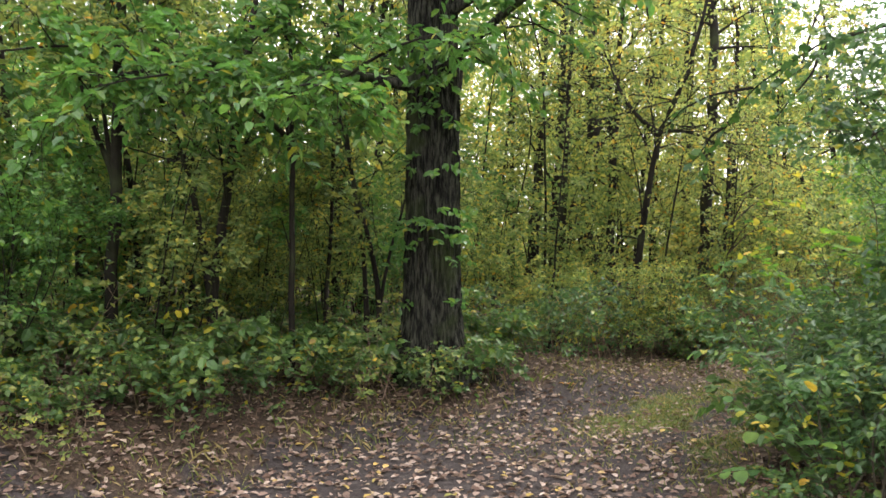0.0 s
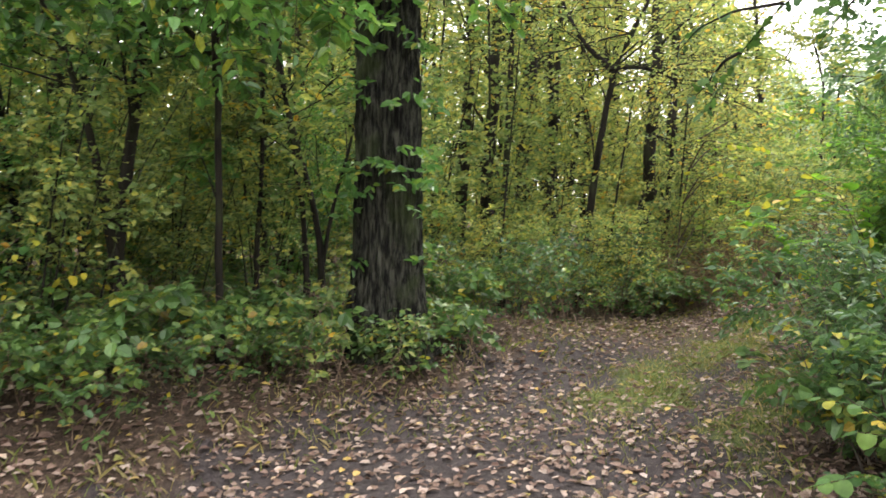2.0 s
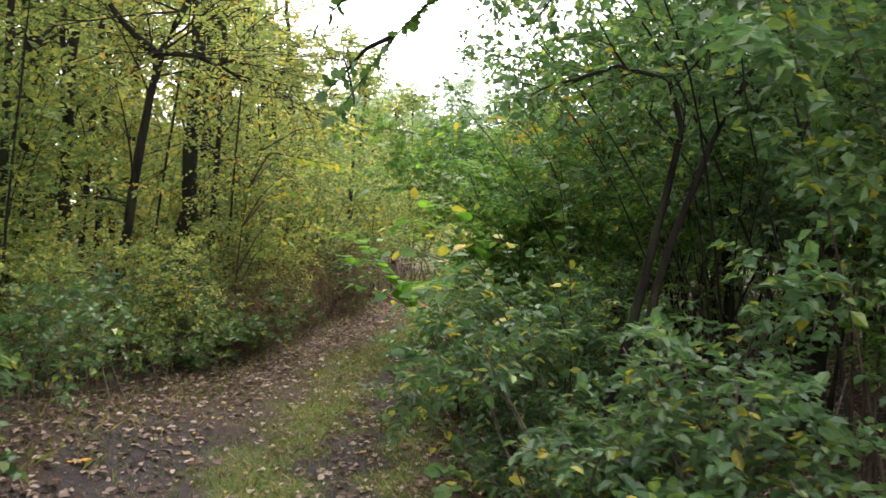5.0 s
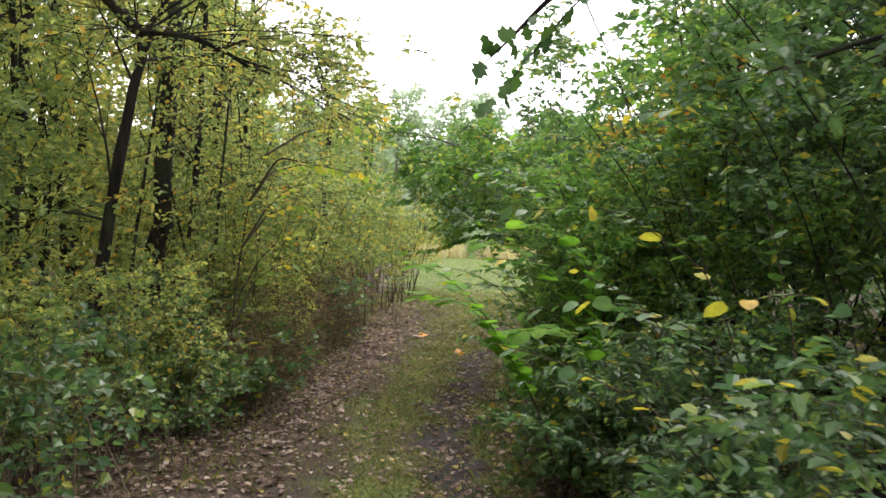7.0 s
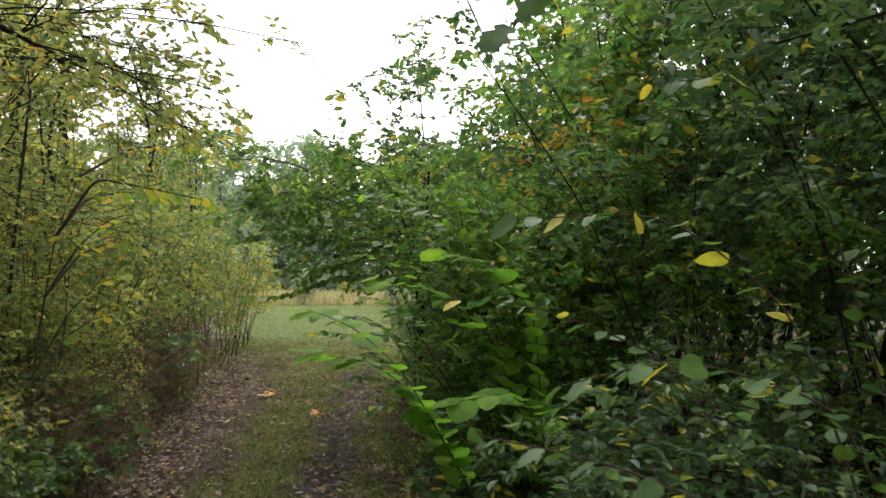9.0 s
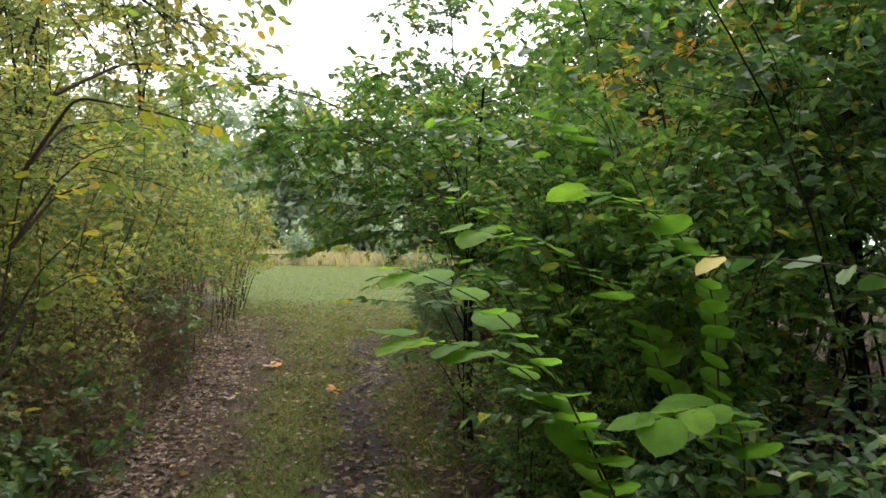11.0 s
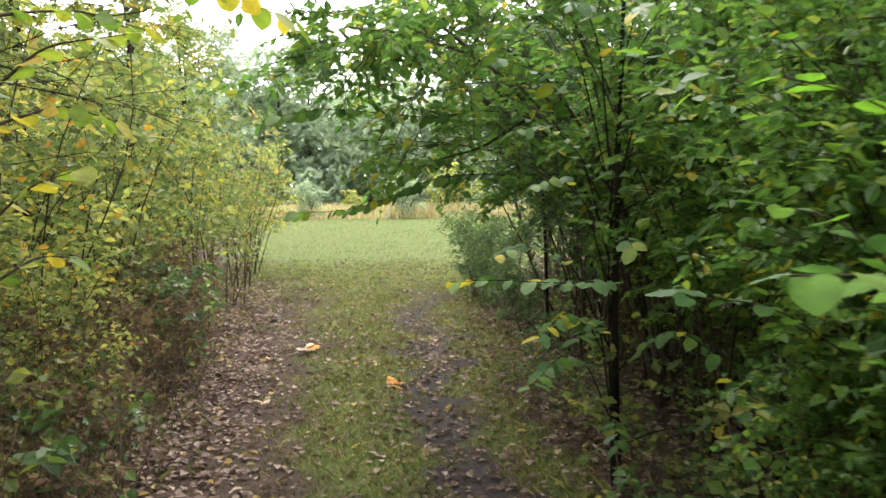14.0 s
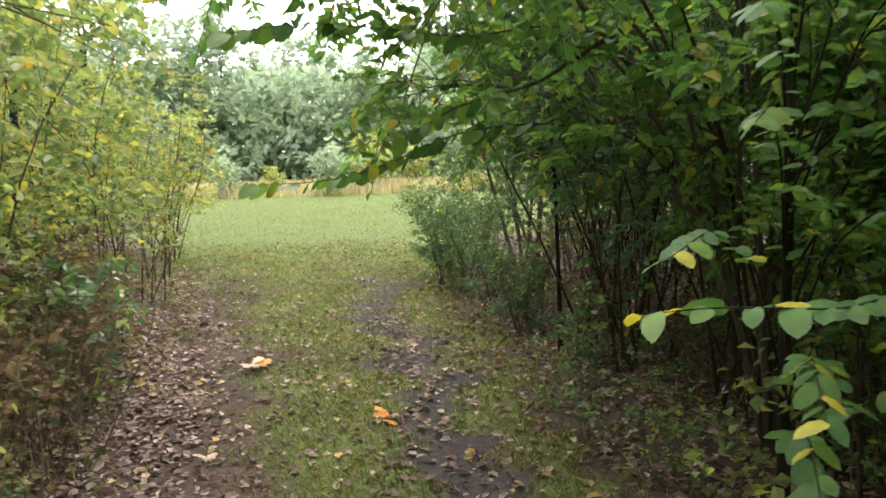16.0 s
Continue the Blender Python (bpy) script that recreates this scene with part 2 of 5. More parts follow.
def tube(line, radii, sides=6, rough=0.0, rng=None):
    """Corners and quads of a tapered tube along a line."""
    line = np.asarray(line, float)
    n = len(line)
    tan = unit(np.gradient(line, axis=0))
    ref = np.where(np.abs(tan[:, 2:3]) > 0.9, [[1.0, 0, 0]], [[0, 0, 1.0]])
    u = unit(np.cross(tan, ref))
    w = np.cross(tan, u)
    a = np.arange(sides) * 2 * np.pi / sides
    r = np.asarray(radii, float)[:, None]
    if rough:
        r = r * (1 + rough * rng.standard_normal((n, sides)))
    v = line[:, None] + r[..., None] * (np.cos(a)[None, :, None] * u[:, None] + np.sin(a)[None, :, None] * w[:, None])
    i, j = np.meshgrid(np.arange(n - 1), np.arange(sides), indexing="ij")
    k = (j + 1) % sides
    f = np.stack([i * sides + j, i * sides + k, (i + 1) * sides + k, (i + 1) * sides + j], -1).reshape(-1, 4)
    return v.reshape(-1, 3), f


def join(pieces):
    vs, fs, o = [], [], 0
    for v, f in pieces:
        vs.append(v)
        fs.append(f + o)
        o += len(v)
    return np.concatenate(vs), np.concatenate(fs)


def leaf_arrays(base, way, normal, length, aspect, kind, lobed=False):
    """Corners and quads of folded leaves. kind: far (one quad), near (two), broad (eight)."""
    way = unit(way)
    side = unit(np.cross(way, normal))
    up = np.cross(side, way)
    L = np.asarray(length, float)[:, None]
    W = L * aspect * 0.5
    if kind == "far":
        rows = [(0, 0, 0), (0.45, 1, 0.12), (1, 0, -0.05), (0.5, -1, 0.12)]
        quads = [(0, 1, 2, 3)]
    elif kind == "near":
        rows = [(0, 0, 0), (0.3, 0.9, 0.10), (0.72, 0.75, 0.04), (1, 0, -0.14), (0.72, -0.75, 0.04), (0.3, -0.9, 0.10)]
        quads = [(0, 1, 2, 3), (3, 4, 5, 0)]
    else:
        st = [0.0, 0.08, 0.2, 0.36, 0.54, 0.72, 0.87, 1.0]
        wd = [0.0, 0.62, 0.93, 1.0, 0.99, 0.87, 0.56, 0.0]
        if lobed:
            wd = [0.0, 0.30, 0.72, 0.42, 1.0, 0.55, 0.66, 0.0]
        mid = [(a, 0, 0.01 - 0.14 * a * a) for a in st]
        lef = [(a - 0.03, b, 0.045 - 0.15 * a * a + 0.012 * (-1) ** q) for q, (a, b) in enumerate(zip(st[1:-1], wd[1:-1]))]
        rows = mid + lef + [(a, -b, c) for a, b, c in lef]
        n = len(st)
        quads = [(0, n, 1, 1), (n - 2, 2 * n - 3, n - 1, n - 1), (0, 1, 2 * n - 2, 2 * n - 2), (n - 2, n - 1, 3 * n - 5, 3 * n - 5)]
        quads += [(q, n + q - 1, n + q, q + 1) for q in range(1, n - 2)] + [(q, q + 1, 2 * n - 2 + q, 2 * n - 3 + q) for q in range(1, n - 2)]
    v = np.stack([base + L * a * way + W * b * side + L * c * up for a, b, c in rows], 1)
    q = np.asarray(quads)
    if kind == "broad":
        q = np.concatenate([q[:, [0, 1, 2]], q[4:][:, [0, 2, 3]]])
    f = np.arange(len(base))[:, None, None] * len(rows) + q[None]
    return v.reshape(-1, 3), f.reshape(-1, q.shape[1])


def off_lines(rng, lines, per, lo, length, spread, rise):
    """Starts, directions and lengths of shoots that leave the given lines."""
    P, D, S = [], [], []
    for ln in lines:
        n = max(1, int(per * rng.uniform(0.7, 1.3)))
        f = rng.uniform(lo, 1.0, n)
        x = f * (len(ln) - 1)
        i = np.minimum(x.astype(int), len(ln) - 2)
        p = ln[i] + (ln[i + 1] - ln[i]) * (x - i)[:, None]
        t = unit(ln[i + 1] - ln[i])
        d = unit(t * rng.uniform(0.2, 0.9, (n, 1)) + spread * rng.standard_normal((n, 3)) * [1, 1, 0.55] + [0, 0, rise])
        P.append(p), D.append(d), S.append(length * rng.uniform(0.55, 1.25, n) * (1.1 - 0.5 * f))
    return np.concatenate(P), np.concatenate(D), np.concatenate(S)


def curve_out(p, d, s, n, sag, rng):
    """Bent lines, one for each start."""
    t = np.linspace(0, 1, n)[None, :, None]
    wob = rng.standard_normal((len(p), 1, 3)) * 0.12
    return p[:, None] + s[:, None, None] * (d[:, None] * t + wob * t * t - np.array([0, 0, sag]) * t * t)


def leaves_on(rng, p, d, s, count, size, aspect, sag, flat, kind):
    """Leaves set alternately along twigs."""
    n = len(p)
    j = (np.arange(count) + 0.7) / count
    pos = p[:, None] + s[:, None, None] * (d[:, None] * j[None, :, None] - np.array([0, 0, sag]) * (j * j)[None, :, None])
    side = unit(np.cross(d, [0, 0, 1.0]) + 1e-6)[:, None] * np.where(np.arange(count) % 2, 1.0, -1.0)[None, :, None]
    way = 0.5 * d[:, None] + 0.8 * side + 0.35 * rng.standard_normal((n, count, 3)) - [0, 0, 0.25]
    nor = flat * np.array([0, 0, 1.0]) + (1 - flat) * rng.standard_normal((n, count, 3))
    keep = rng.random((n, count)) < 0.9
    L = size * rng.uniform(0.6, 1.25, (n, count))
    return leaf_arrays(pos[keep], way[keep], nor[keep], L[keep], aspect, kind)


def plant(name, label, category, group, seed, stems, leaf_m, bark_m, limbs=8, limb_len=0.9, rise=0.35, lo=0.25, subs=3, twigs=4,
          twig_len=0.3, leaves=8, leaf=0.07, aspect=0.6, sag=0.25, flat=0.55, kind="near", stem_name="stem", crown="foliage",
          sides=7, show_twigs=True, split=False, bundle=False):
    """A woody plant with its base at the origin: stems (line, radius at foot, radius at top), limbs, twigs and leaves."""
    rng = np.random.default_rng(seed)
    root = tagged(new(name), label, category, group)
    root.empty_display_size = 0.2
    twig_lines, rest = [], []
    for line, r0, r1 in stems:
        ln = smooth_line(line, max(8, int(4 * np.linalg.norm(np.subtract(line[-1], line[0])))))
        ln[1:-1] += rng.standard_normal((len(ln) - 2, 3)) * r0 * 0.18
        rad = np.linspace(r0, r1, len(ln)) * (1 + 0.5 * np.exp(-np.arange(len(ln)) * 0.9))
        pieces = [tube(ln, rad, sides, 0.05, rng)]
        p, d, s = off_lines(rng, [ln], limbs, lo, limb_len, 0.8, rise)
        lb = curve_out(p, d, s, 5, -0.1 if rise > 0.3 else 0.15, rng)
        p2, d2, s2 = off_lines(rng, list(lb), subs, 0.3, limb_len * 0.5, 0.6, 0.1)
        sb = curve_out(p2, d2, s2, 4, 0.1, rng)
        twig_lines += list(lb) + list(sb)
        top = max(r1, r0 * 0.4)
        if split:
            lt = [tube(q, np.linspace(top * 0.55, 0.003, 5), 5) for q in lb] + [tube(q[[0, 1, 3]], np.linspace(top * 0.25 + 0.001, 0.002, 3), 3) for q in sb]
        else:
            lt = [tube(q[[0, 2, 4]], np.linspace(top * 0.42, 0.0018, 3), 3) for q in lb] + [tube(q[[0, 3]], (top * 0.25 + 0.001, 0.002), 3) for q in sb]
        if bundle:
            rest += pieces + lt
        else:
            child(stem_name, np_mesh(stem_name, *pieces[0], bark_m, True), root)
            if split:
                for a in range(len(lb)):
                    child("limb", np_mesh("limb", *lt[a], bark_m, True), root)
                rest += lt[len(lb):]
            else:
                rest += lt
    child("branchwork", np_mesh("branchwork", *join(rest), bark_m, True), root, "", "stuff")
    p, d, s = off_lines(rng, twig_lines, twigs, 0.2, twig_len, 0.6, 0.0)
    if show_twigs:
        tw = curve_out(p, d, s, 2, sag, np.random.default_rng(1)) * 1.0
        tw[:, 1] = p + s[:, None] * (d - np.array([0, 0, sag]))
        child("twigwork", np_mesh("twigwork", *join([tube(q, (0.0025, 0.0012), 3) for q in tw]), M_TWIG), root, "", "stuff")
    child(crown, np_mesh(crown, *leaves_on(rng, p, d, s, leaves, leaf, aspect, sag, flat, kind), leaf_m), root, "", "stuff")
    return root


def set_at(ob, x, y, turn=0.0, size=1.0, z=None):
    m = Matrix.Translation((x, y, float(gh(x, y)) - 0.03 if z is None else z)) @ Matrix.Rotation(turn, 4, "Z") @ Matrix.Diagonal((size, size, size, 1))
    return m


def place_all(templates, spots, rng, sizes=(0.85, 1.2)):
    """The templates in turn at all spots; each template itself takes the first."""
    used = set()
    for i, (x, y) in enumerate(spots):
        k = int(rng.integers(len(templates)))
        m = set_at(None, x, y, rng.uniform(0, 6.28), rng.uniform(*sizes))
        if k not in used:
            used.add(k)
            templates[k].matrix_basis = m
        else:
            ob = copy_thing(templates[k], m)
            ob.matrix_basis = m
    for k, t in enumerate(templates):
        if k not in used:
            t.matrix_basis = set_at(None, -16 - k, -6, 0.5 * k)


# ---- ground ----
def S(t):
    t = np.clip(t, 0, 1)
    return t * t * (3 - 2 * t)


def xl(y):
    return np.interp(y, [-6, 0, 1.7, 3.2, 5, 8, 14, 20, 26, 36, 44], [-4, -1.7, -1.35, -1.5, -1.7, -2.0, -2.0, -2.3, -2.6, -4, -9])


def xr(y):
    return np.interp(y, [-8, -3, 0, 1.5, 2.4, 3.5, 5, 7, 10, 12, 14.5, 19, 23, 27, 44], [9, 7, 4.9, 3.4, 2.2, 1.2, 0.75, 0.3, 0.25, 0.4, 0.9, 1.7, 3.5, 8, 26])


def across(x, y):
    return (x - xl(y)) / np.maximum(xr(y) - xl(y), 0.5)


def gh(x, y):
    """Height of the ground."""
    x, y = np.asarray(x, float), np.asarray(y, float)
    near = S((60 - np.hypot(x, y - 10)) / 30)
    z = 0.42 * S((-1.0 - x) / 1.3) * S((8.5 - y) / 3.5) + 0.10 * S((xl(y) - x) / 0.8) * S((y - 6) / 3)
    z += 0.06 * S((x - xr(y)) / 0.8)
    off = np.maximum(S((xl(y) - x) / 1.0), S((x - xr(y)) / 1.0))
    z += off * 0.05 * (np.sin(1.7 * x + 0.6 * y) + np.sin(0.8 * x - 1.9 * y))
    u = across(x, y)
    z -= 0.035 * np.exp(-((u - 0.73) / 0.07) ** 2) * S((y - 3) / 3) * S((30 - y) / 8) + 0.02 * np.exp(-((u - 0.2) / 0.1) ** 2) * S((y - 3) / 3) * S((24 - y) / 6)
    z += 0.012 * np.sin(7.3 * x + 2 * y) * np.sin(6.1 * y - 1.3 * x)
    return z * near


def zones(x, y):
    """How much bare soil and how much grass."""
    u = across(x, y) + 0.05 * np.sin(3.1 * y + 2.0 * np.sin(1.3 * y)) + 0.035 * np.sin(9.7 * y + 4 * x) + 0.02 * np.sin(23 * y - 11 * x)
    inside = S((u + 0.02) / 0.1) * S((1.03 - u) / 0.1)
    meadow = S((y - 15) / 9)
    track = S((y - 2.6) / 2.4)
    mid = S((u - 0.20) / 0.3) * S((0.72 - u) / 0.1) + S((u - 0.78) / 0.05)
    patch = 0.5 + 0.5 * np.sin(2.3 * x + 1.1 * y) * np.sin(1.9 * y - 1.2 * x)
    grass = inside * np.clip(np.maximum(track * np.clip(mid, 0, 1) * (0.5 + 0.3 * patch + 0.08 * S((y - 7) / 4)), 0.35 * patch * S((y - 2.5) / 2)), 0, 1)
    grass = np.maximum(grass, inside * meadow * 0.95)
    far = S((y - 44) / 4)
    grass = np.maximum(grass, far * 0.8)
    soil = inside * (1 - meadow) * np.clip(np.exp(-((u - 0.73) / 0.075) ** 2) + 0.75 * (1 - S((y - 5) / 3)) + 0.3, 0, 1)
    return soil, grass


def axis(a, b, step, reach):
    mid = np.arange(a, b, step)
    out, d = [], step
    x = b
    while x < reach:
        out.append(x)
        d *= 1.25
        x += d
    lo, d, x = [], step, a - step
    while x > -reach:
        lo.append(x)
        d *= 1.25
        x -= d
    return np.array(lo[::-1] + list(mid) + out)


gx, gy = axis(-5, 5, 0.14, 900), axis(-3, 22, 0.14, 900)
GX, GY = np.meshgrid(gx, gy, indexing="ij")
nx, ny = GX.shape
ii, jj = np.meshgrid(np.arange(nx - 1), np.arange(ny - 1), indexing="ij")
gf = np.stack([ii * ny + jj, (ii + 1) * ny + jj, (ii + 1) * ny + jj + 1, ii * ny + jj + 1], -1).reshape(-1, 4)
gmesh = np_mesh("ground", np.stack([GX, GY, gh(GX, GY)], -1).reshape(-1, 3), gf, ground_mat(), True)
soil_a, grass_a = zones(GX, GY)
for nm, arr in (("soil", soil_a), ("grass", grass_a)):
    gmesh.attributes.new(nm, "FLOAT", "POINT").data.foreach_set("value", arr.ravel().astype(np.float32))
tagged(new("ground", gmesh), "forest floor with a leaf-strewn dirt track and mown meadow", "ground", "", "structure")


# ---- named trees of the left wood ----
def line_from(x, y, pts):
    g = float(gh(x, y))
    return [(a - x, b - y, c - g) for a, b, c in pts]


def oak():
    """The big oak: a furrowed trunk with a root flare, limbs and sprays of leaves."""
    x, y = -1.98, 4.03
    rng = np.random.default_rng(5)
    root = tagged(new("oak_tree"), "massive oak with furrowed mossy grey bark beside the track", "tree")
    root.location = (x, y, float(gh(x, y)) - 0.06)
    n, sides, h = 150, 110, 9.0
    z = np.linspace(0, h, n)
    a = np.arange(sides) * 2 * np.pi / sides
    Z, A = np.meshgrid(z, a, indexing="ij")
    R = 0.255 * (1 - 0.045 * Z) + 0.16 * np.exp(-Z / 0.28) * (1 + 0.45 * np.cos(5 * A + 0.7))
    ph = 0.35 * np.sin(1.7 * Z) + 0.2 * np.sin(4.1 * Z + 2 * A)
    ridge = np.abs(np.sin(13 * A + 2.2 * np.sin(2.3 * Z + 3 * A) + ph * 3)) ** 0.6 * (0.75 + 0.25 * np.sin(9 * Z + 5 * np.sin(13 * A)))
    R = R + 0.042 * (ridge - 0.5) + 0.004 * rng.standard_normal(R.shape)
    V = np.stack([R * np.cos(A) + 0.02 * np.sin(0.8 * Z), R * np.sin(A) + 0.01 * Z, Z], -1).reshape(-1, 3)
    i, j = np.meshgrid(np.arange(n - 1), np.arange(sides), indexing="ij")
    k = (j + 1) % sides
    F = np.stack([i * sides + j, i * sides + k, (i + 1) * sides + k, (i + 1) * sides + j], -1).reshape(-1, 4)
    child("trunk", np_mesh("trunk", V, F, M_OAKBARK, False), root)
    lines = []
    for q in range(16):
        z0 = rng.uniform(2.5, 7.5)
        az = q * 2.4 + rng.uniform(-0.4, 0.4)
        L = rng.uniform(1.8, 3.4) * (1.1 - 0.05 * z0)
        d = np.array([math.cos(az), math.sin(az), rng.uniform(-0.05, 0.5)])
        ln = smooth_line([(0, 0, z0), d * L * 0.4 + (0, 0, z0 + 0.1), d * L * 0.75 + (0, 0, z0 + 0.05), d * L + (0, 0, z0 - 0.15)], 9)
        child("limb", np_mesh("limb", *tube(ln, np.linspace(0.06, 0.012, 9), 7), M_OAKBARK, True), root)
        lines.append(ln)
    p, d, s = off_lines(rng, lines, 10, 0.2, 0.9, 0.7, 0.0)
    sb = curve_out(p, d, s, 4, 0.15, rng)
    child("branchwork", np_mesh("branchwork", *join([tube(b, np.linspace(0.012, 0.003, 4), 4) for b in sb]), M_BARK, True), root, "", "stuff")
    p, d, s = off_lines(rng, list(sb), 9, 0.1, 0.38, 0.7, 0.0)
    child("crown", np_mesh("crown", *leaves_on(rng, p, d, s, 9, 0.095, 0.6, 0.3, 0.6, "near"), M_OAK), root, "", "stuff")
    # shoots that sprout from the trunk
    m = 46
    az = rng.uniform(-2.6, 0.9, m)
    zz = rng.choice([0.75, 1.25, 1.35, 1.45, 2.0, 2.4], m) + rng.uniform(-0.12, 0.12, m)
    d = np.stack([np.cos(az), np.sin(az), rng.uniform(-0.1, 0.4, m)], -1)
    p = np.stack([0.25 * np.cos(az), 0.25 * np.sin(az), zz], -1)
    s = rng.uniform(0.12, 0.34, m)
    child("trunk_foliage", np_mesh("trunk_foliage", *leaves_on(rng, p, unit(d), s, 8, 0.08, 0.6, 0.3, 0.6, "near"), M_OAK), root, "", "stuff")


oak()


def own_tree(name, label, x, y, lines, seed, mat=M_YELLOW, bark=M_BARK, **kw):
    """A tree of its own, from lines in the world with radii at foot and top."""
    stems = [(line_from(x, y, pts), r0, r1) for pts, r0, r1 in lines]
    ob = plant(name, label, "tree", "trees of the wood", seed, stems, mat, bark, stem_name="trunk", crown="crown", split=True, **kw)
    ob.location = (x, y, float(gh(x, y)))
    return ob


own_tree("crooked_tree", "crooked dark tree with a forked top and yellowing leaves", -3.15, 8.85,
         [([(-3.17, 8.84, 0), (-3.12, 8.87, 0.6), (-3.03, 8.95, 1.78), (-2.92, 9.0, 2.28), (-2.84, 9.04, 2.65), (-2.87, 9.06, 3.14), (-2.68, 9.12, 3.4), (-2.45, 9.19, 3.73), (-2.2, 9.3, 4.9)], 0.062, 0.022),
          ([(-2.87, 9.06, 3.12), (-3.07, 9.02, 3.29), (-3.22, 8.99, 3.4), (-3.6, 8.9, 4.3)], 0.035, 0.012),
          ([(-2.87, 9.06, 3.1), (-2.61, 9.12, 3.13), (-2.31, 9.18, 3.05), (-1.98, 9.25, 2.85)], 0.03, 0.01)],
         11, limbs=16, limb_len=1.6, lo=0.25, subs=7, twigs=3, twig_len=0.3, leaves=6, leaf=0.06, rise=0.1)
own_tree("leaning_tree", "slender brown tree with drooping bare lower branches", -3.8, 11.85,
         [([(-3.81, 11.8, 0), (-3.8, 11.8, 0.3), (-3.75, 11.87, 1.44), (-3.72, 11.92, 2.17), (-3.69, 11.97, 3.17), (-3.69, 12.02, 4.05), (-3.7, 12.1, 6.5)], 0.125, 0.06),
          ([(-3.7, 11.93, 2.45), (-3.3, 11.7, 2.4), (-2.9, 11.4, 2.15), (-2.45, 11.1, 1.95)], 0.013, 0.004),
          ([(-3.7, 11.93, 3.3), (-3.2, 11.6, 3.5), (-2.8, 11.3, 3.4), (-2.3, 11.1, 3.2)], 0.013, 0.004)],
         12, limbs=17, limb_len=1.4, lo=0.2, subs=6, twigs=3, twig_len=0.33, leaves=5, leaf=0.056, rise=-0.1)
own_tree("thin_tree", "thin dark stem beside a larger tree", -3.44, 11.8, [([(-3.44, 11.8, 0), (-3.39, 11.91, 1.74), (-3.36, 11.96, 2.5), (-3.3, 12.0, 4.2)], 0.05, 0.025)],
         13, limbs=10, limb_len=0.9, lo=0.4, twigs=3, leaves=7, leaf=0.06)
for sd, nm, px, py, r, pts in ((14, "tall_tree", -5.47, 10.84, 0.165, [(-5.47, 10.84, 0), (-5.47, 10.94, 2.35), (-5.43, 11.01, 3.44), (-5.42, 11.1, 8.5)]),
                               (15, "tall_tree", -6.37, 10.99, 0.135, [(-6.38, 10.98, 0), (-6.32, 11.11, 2.29), (-6.26, 11.17, 3.13), (-6.2, 11.3, 8)]),
                               (16, "tall_tree", -7.48, 11.6, 0.13, [(-7.5, 11.6, 0), (-7.36, 11.73, 2.16), (-7.31, 11.81, 3.53), (-7.25, 12.0, 8)])):
    own_tree(nm, "straight dark-barked tree with a thin yellow-green crown", px, py, [(pts, r, 0.05)], sd, limbs=20, limb_len=1.5, lo=0.32, subs=4, twigs=4, twig_len=0.35, leaves=7, leaf=0.075, kind="far")
own_tree("forked_tree", "slim tree with two forked side stems and sparse leaves", -3.19, 1.61,
         [([(-3.19, 1.61, 0.3), (-3.19, 1.61, 0.58), (-3.21, 1.6, 1.18), (-3.22, 1.63, 1.89), (-3.22, 1.65, 2.49), (-3.22, 1.7, 3.7), (-3.2, 1.8, 6)], 0.055, 0.03),
          ([(-3.21, 1.64, 2.05), (-3.31, 1.55, 2.34), (-3.38, 1.49, 2.54), (-3.44, 1.44, 2.86), (-3.6, 1.3, 3.6)], 0.022, 0.008),
          ([(-3.22, 1.63, 1.98), (-3.28, 1.58, 2.46), (-3.34, 1.55, 2.86), (-3.4, 1.5, 3.6)], 0.02, 0.008)],
         17, M_WOOD, limbs=8, limb_len=1.1, lo=0.4, twigs=4, leaves=8, leaf=0.07)
own_tree("twin_stem_tree", "young dark tree with two leaning stems under the canopy", -2.6, 2.14,
         [([(-2.6, 2.14, 0.3), (-2.6, 2.14, 0.61), (-2.59, 2.17, 1.16), (-2.55, 2.23, 1.56), (-2.52, 2.29, 2.07), (-2.52, 2.3, 2.35), (-2.44, 2.4, 2.82), (-2.35, 2.5, 4)], 0.052, 0.02),
          ([(-2.59, 2.17, 1.12), (-2.66, 2.12, 1.64), (-2.7, 2.09, 1.96), (-2.75, 2.05, 2.2), (-2.82, 1.99, 2.43), (-2.92, 1.9, 2.71), (-3.06, 1.77, 3.2)], 0.032, 0.014),
          ([(-2.75, 2.05, 2.18), (-2.72, 2.09, 2.47), (-2.63, 2.2, 2.71), (-2.5, 2.35, 3.2)], 0.018, 0.008)],
         18, M_OAK, limbs=9, limb_len=1.3, lo=0.35, twigs=5, leaves=9, leaf=0.085)
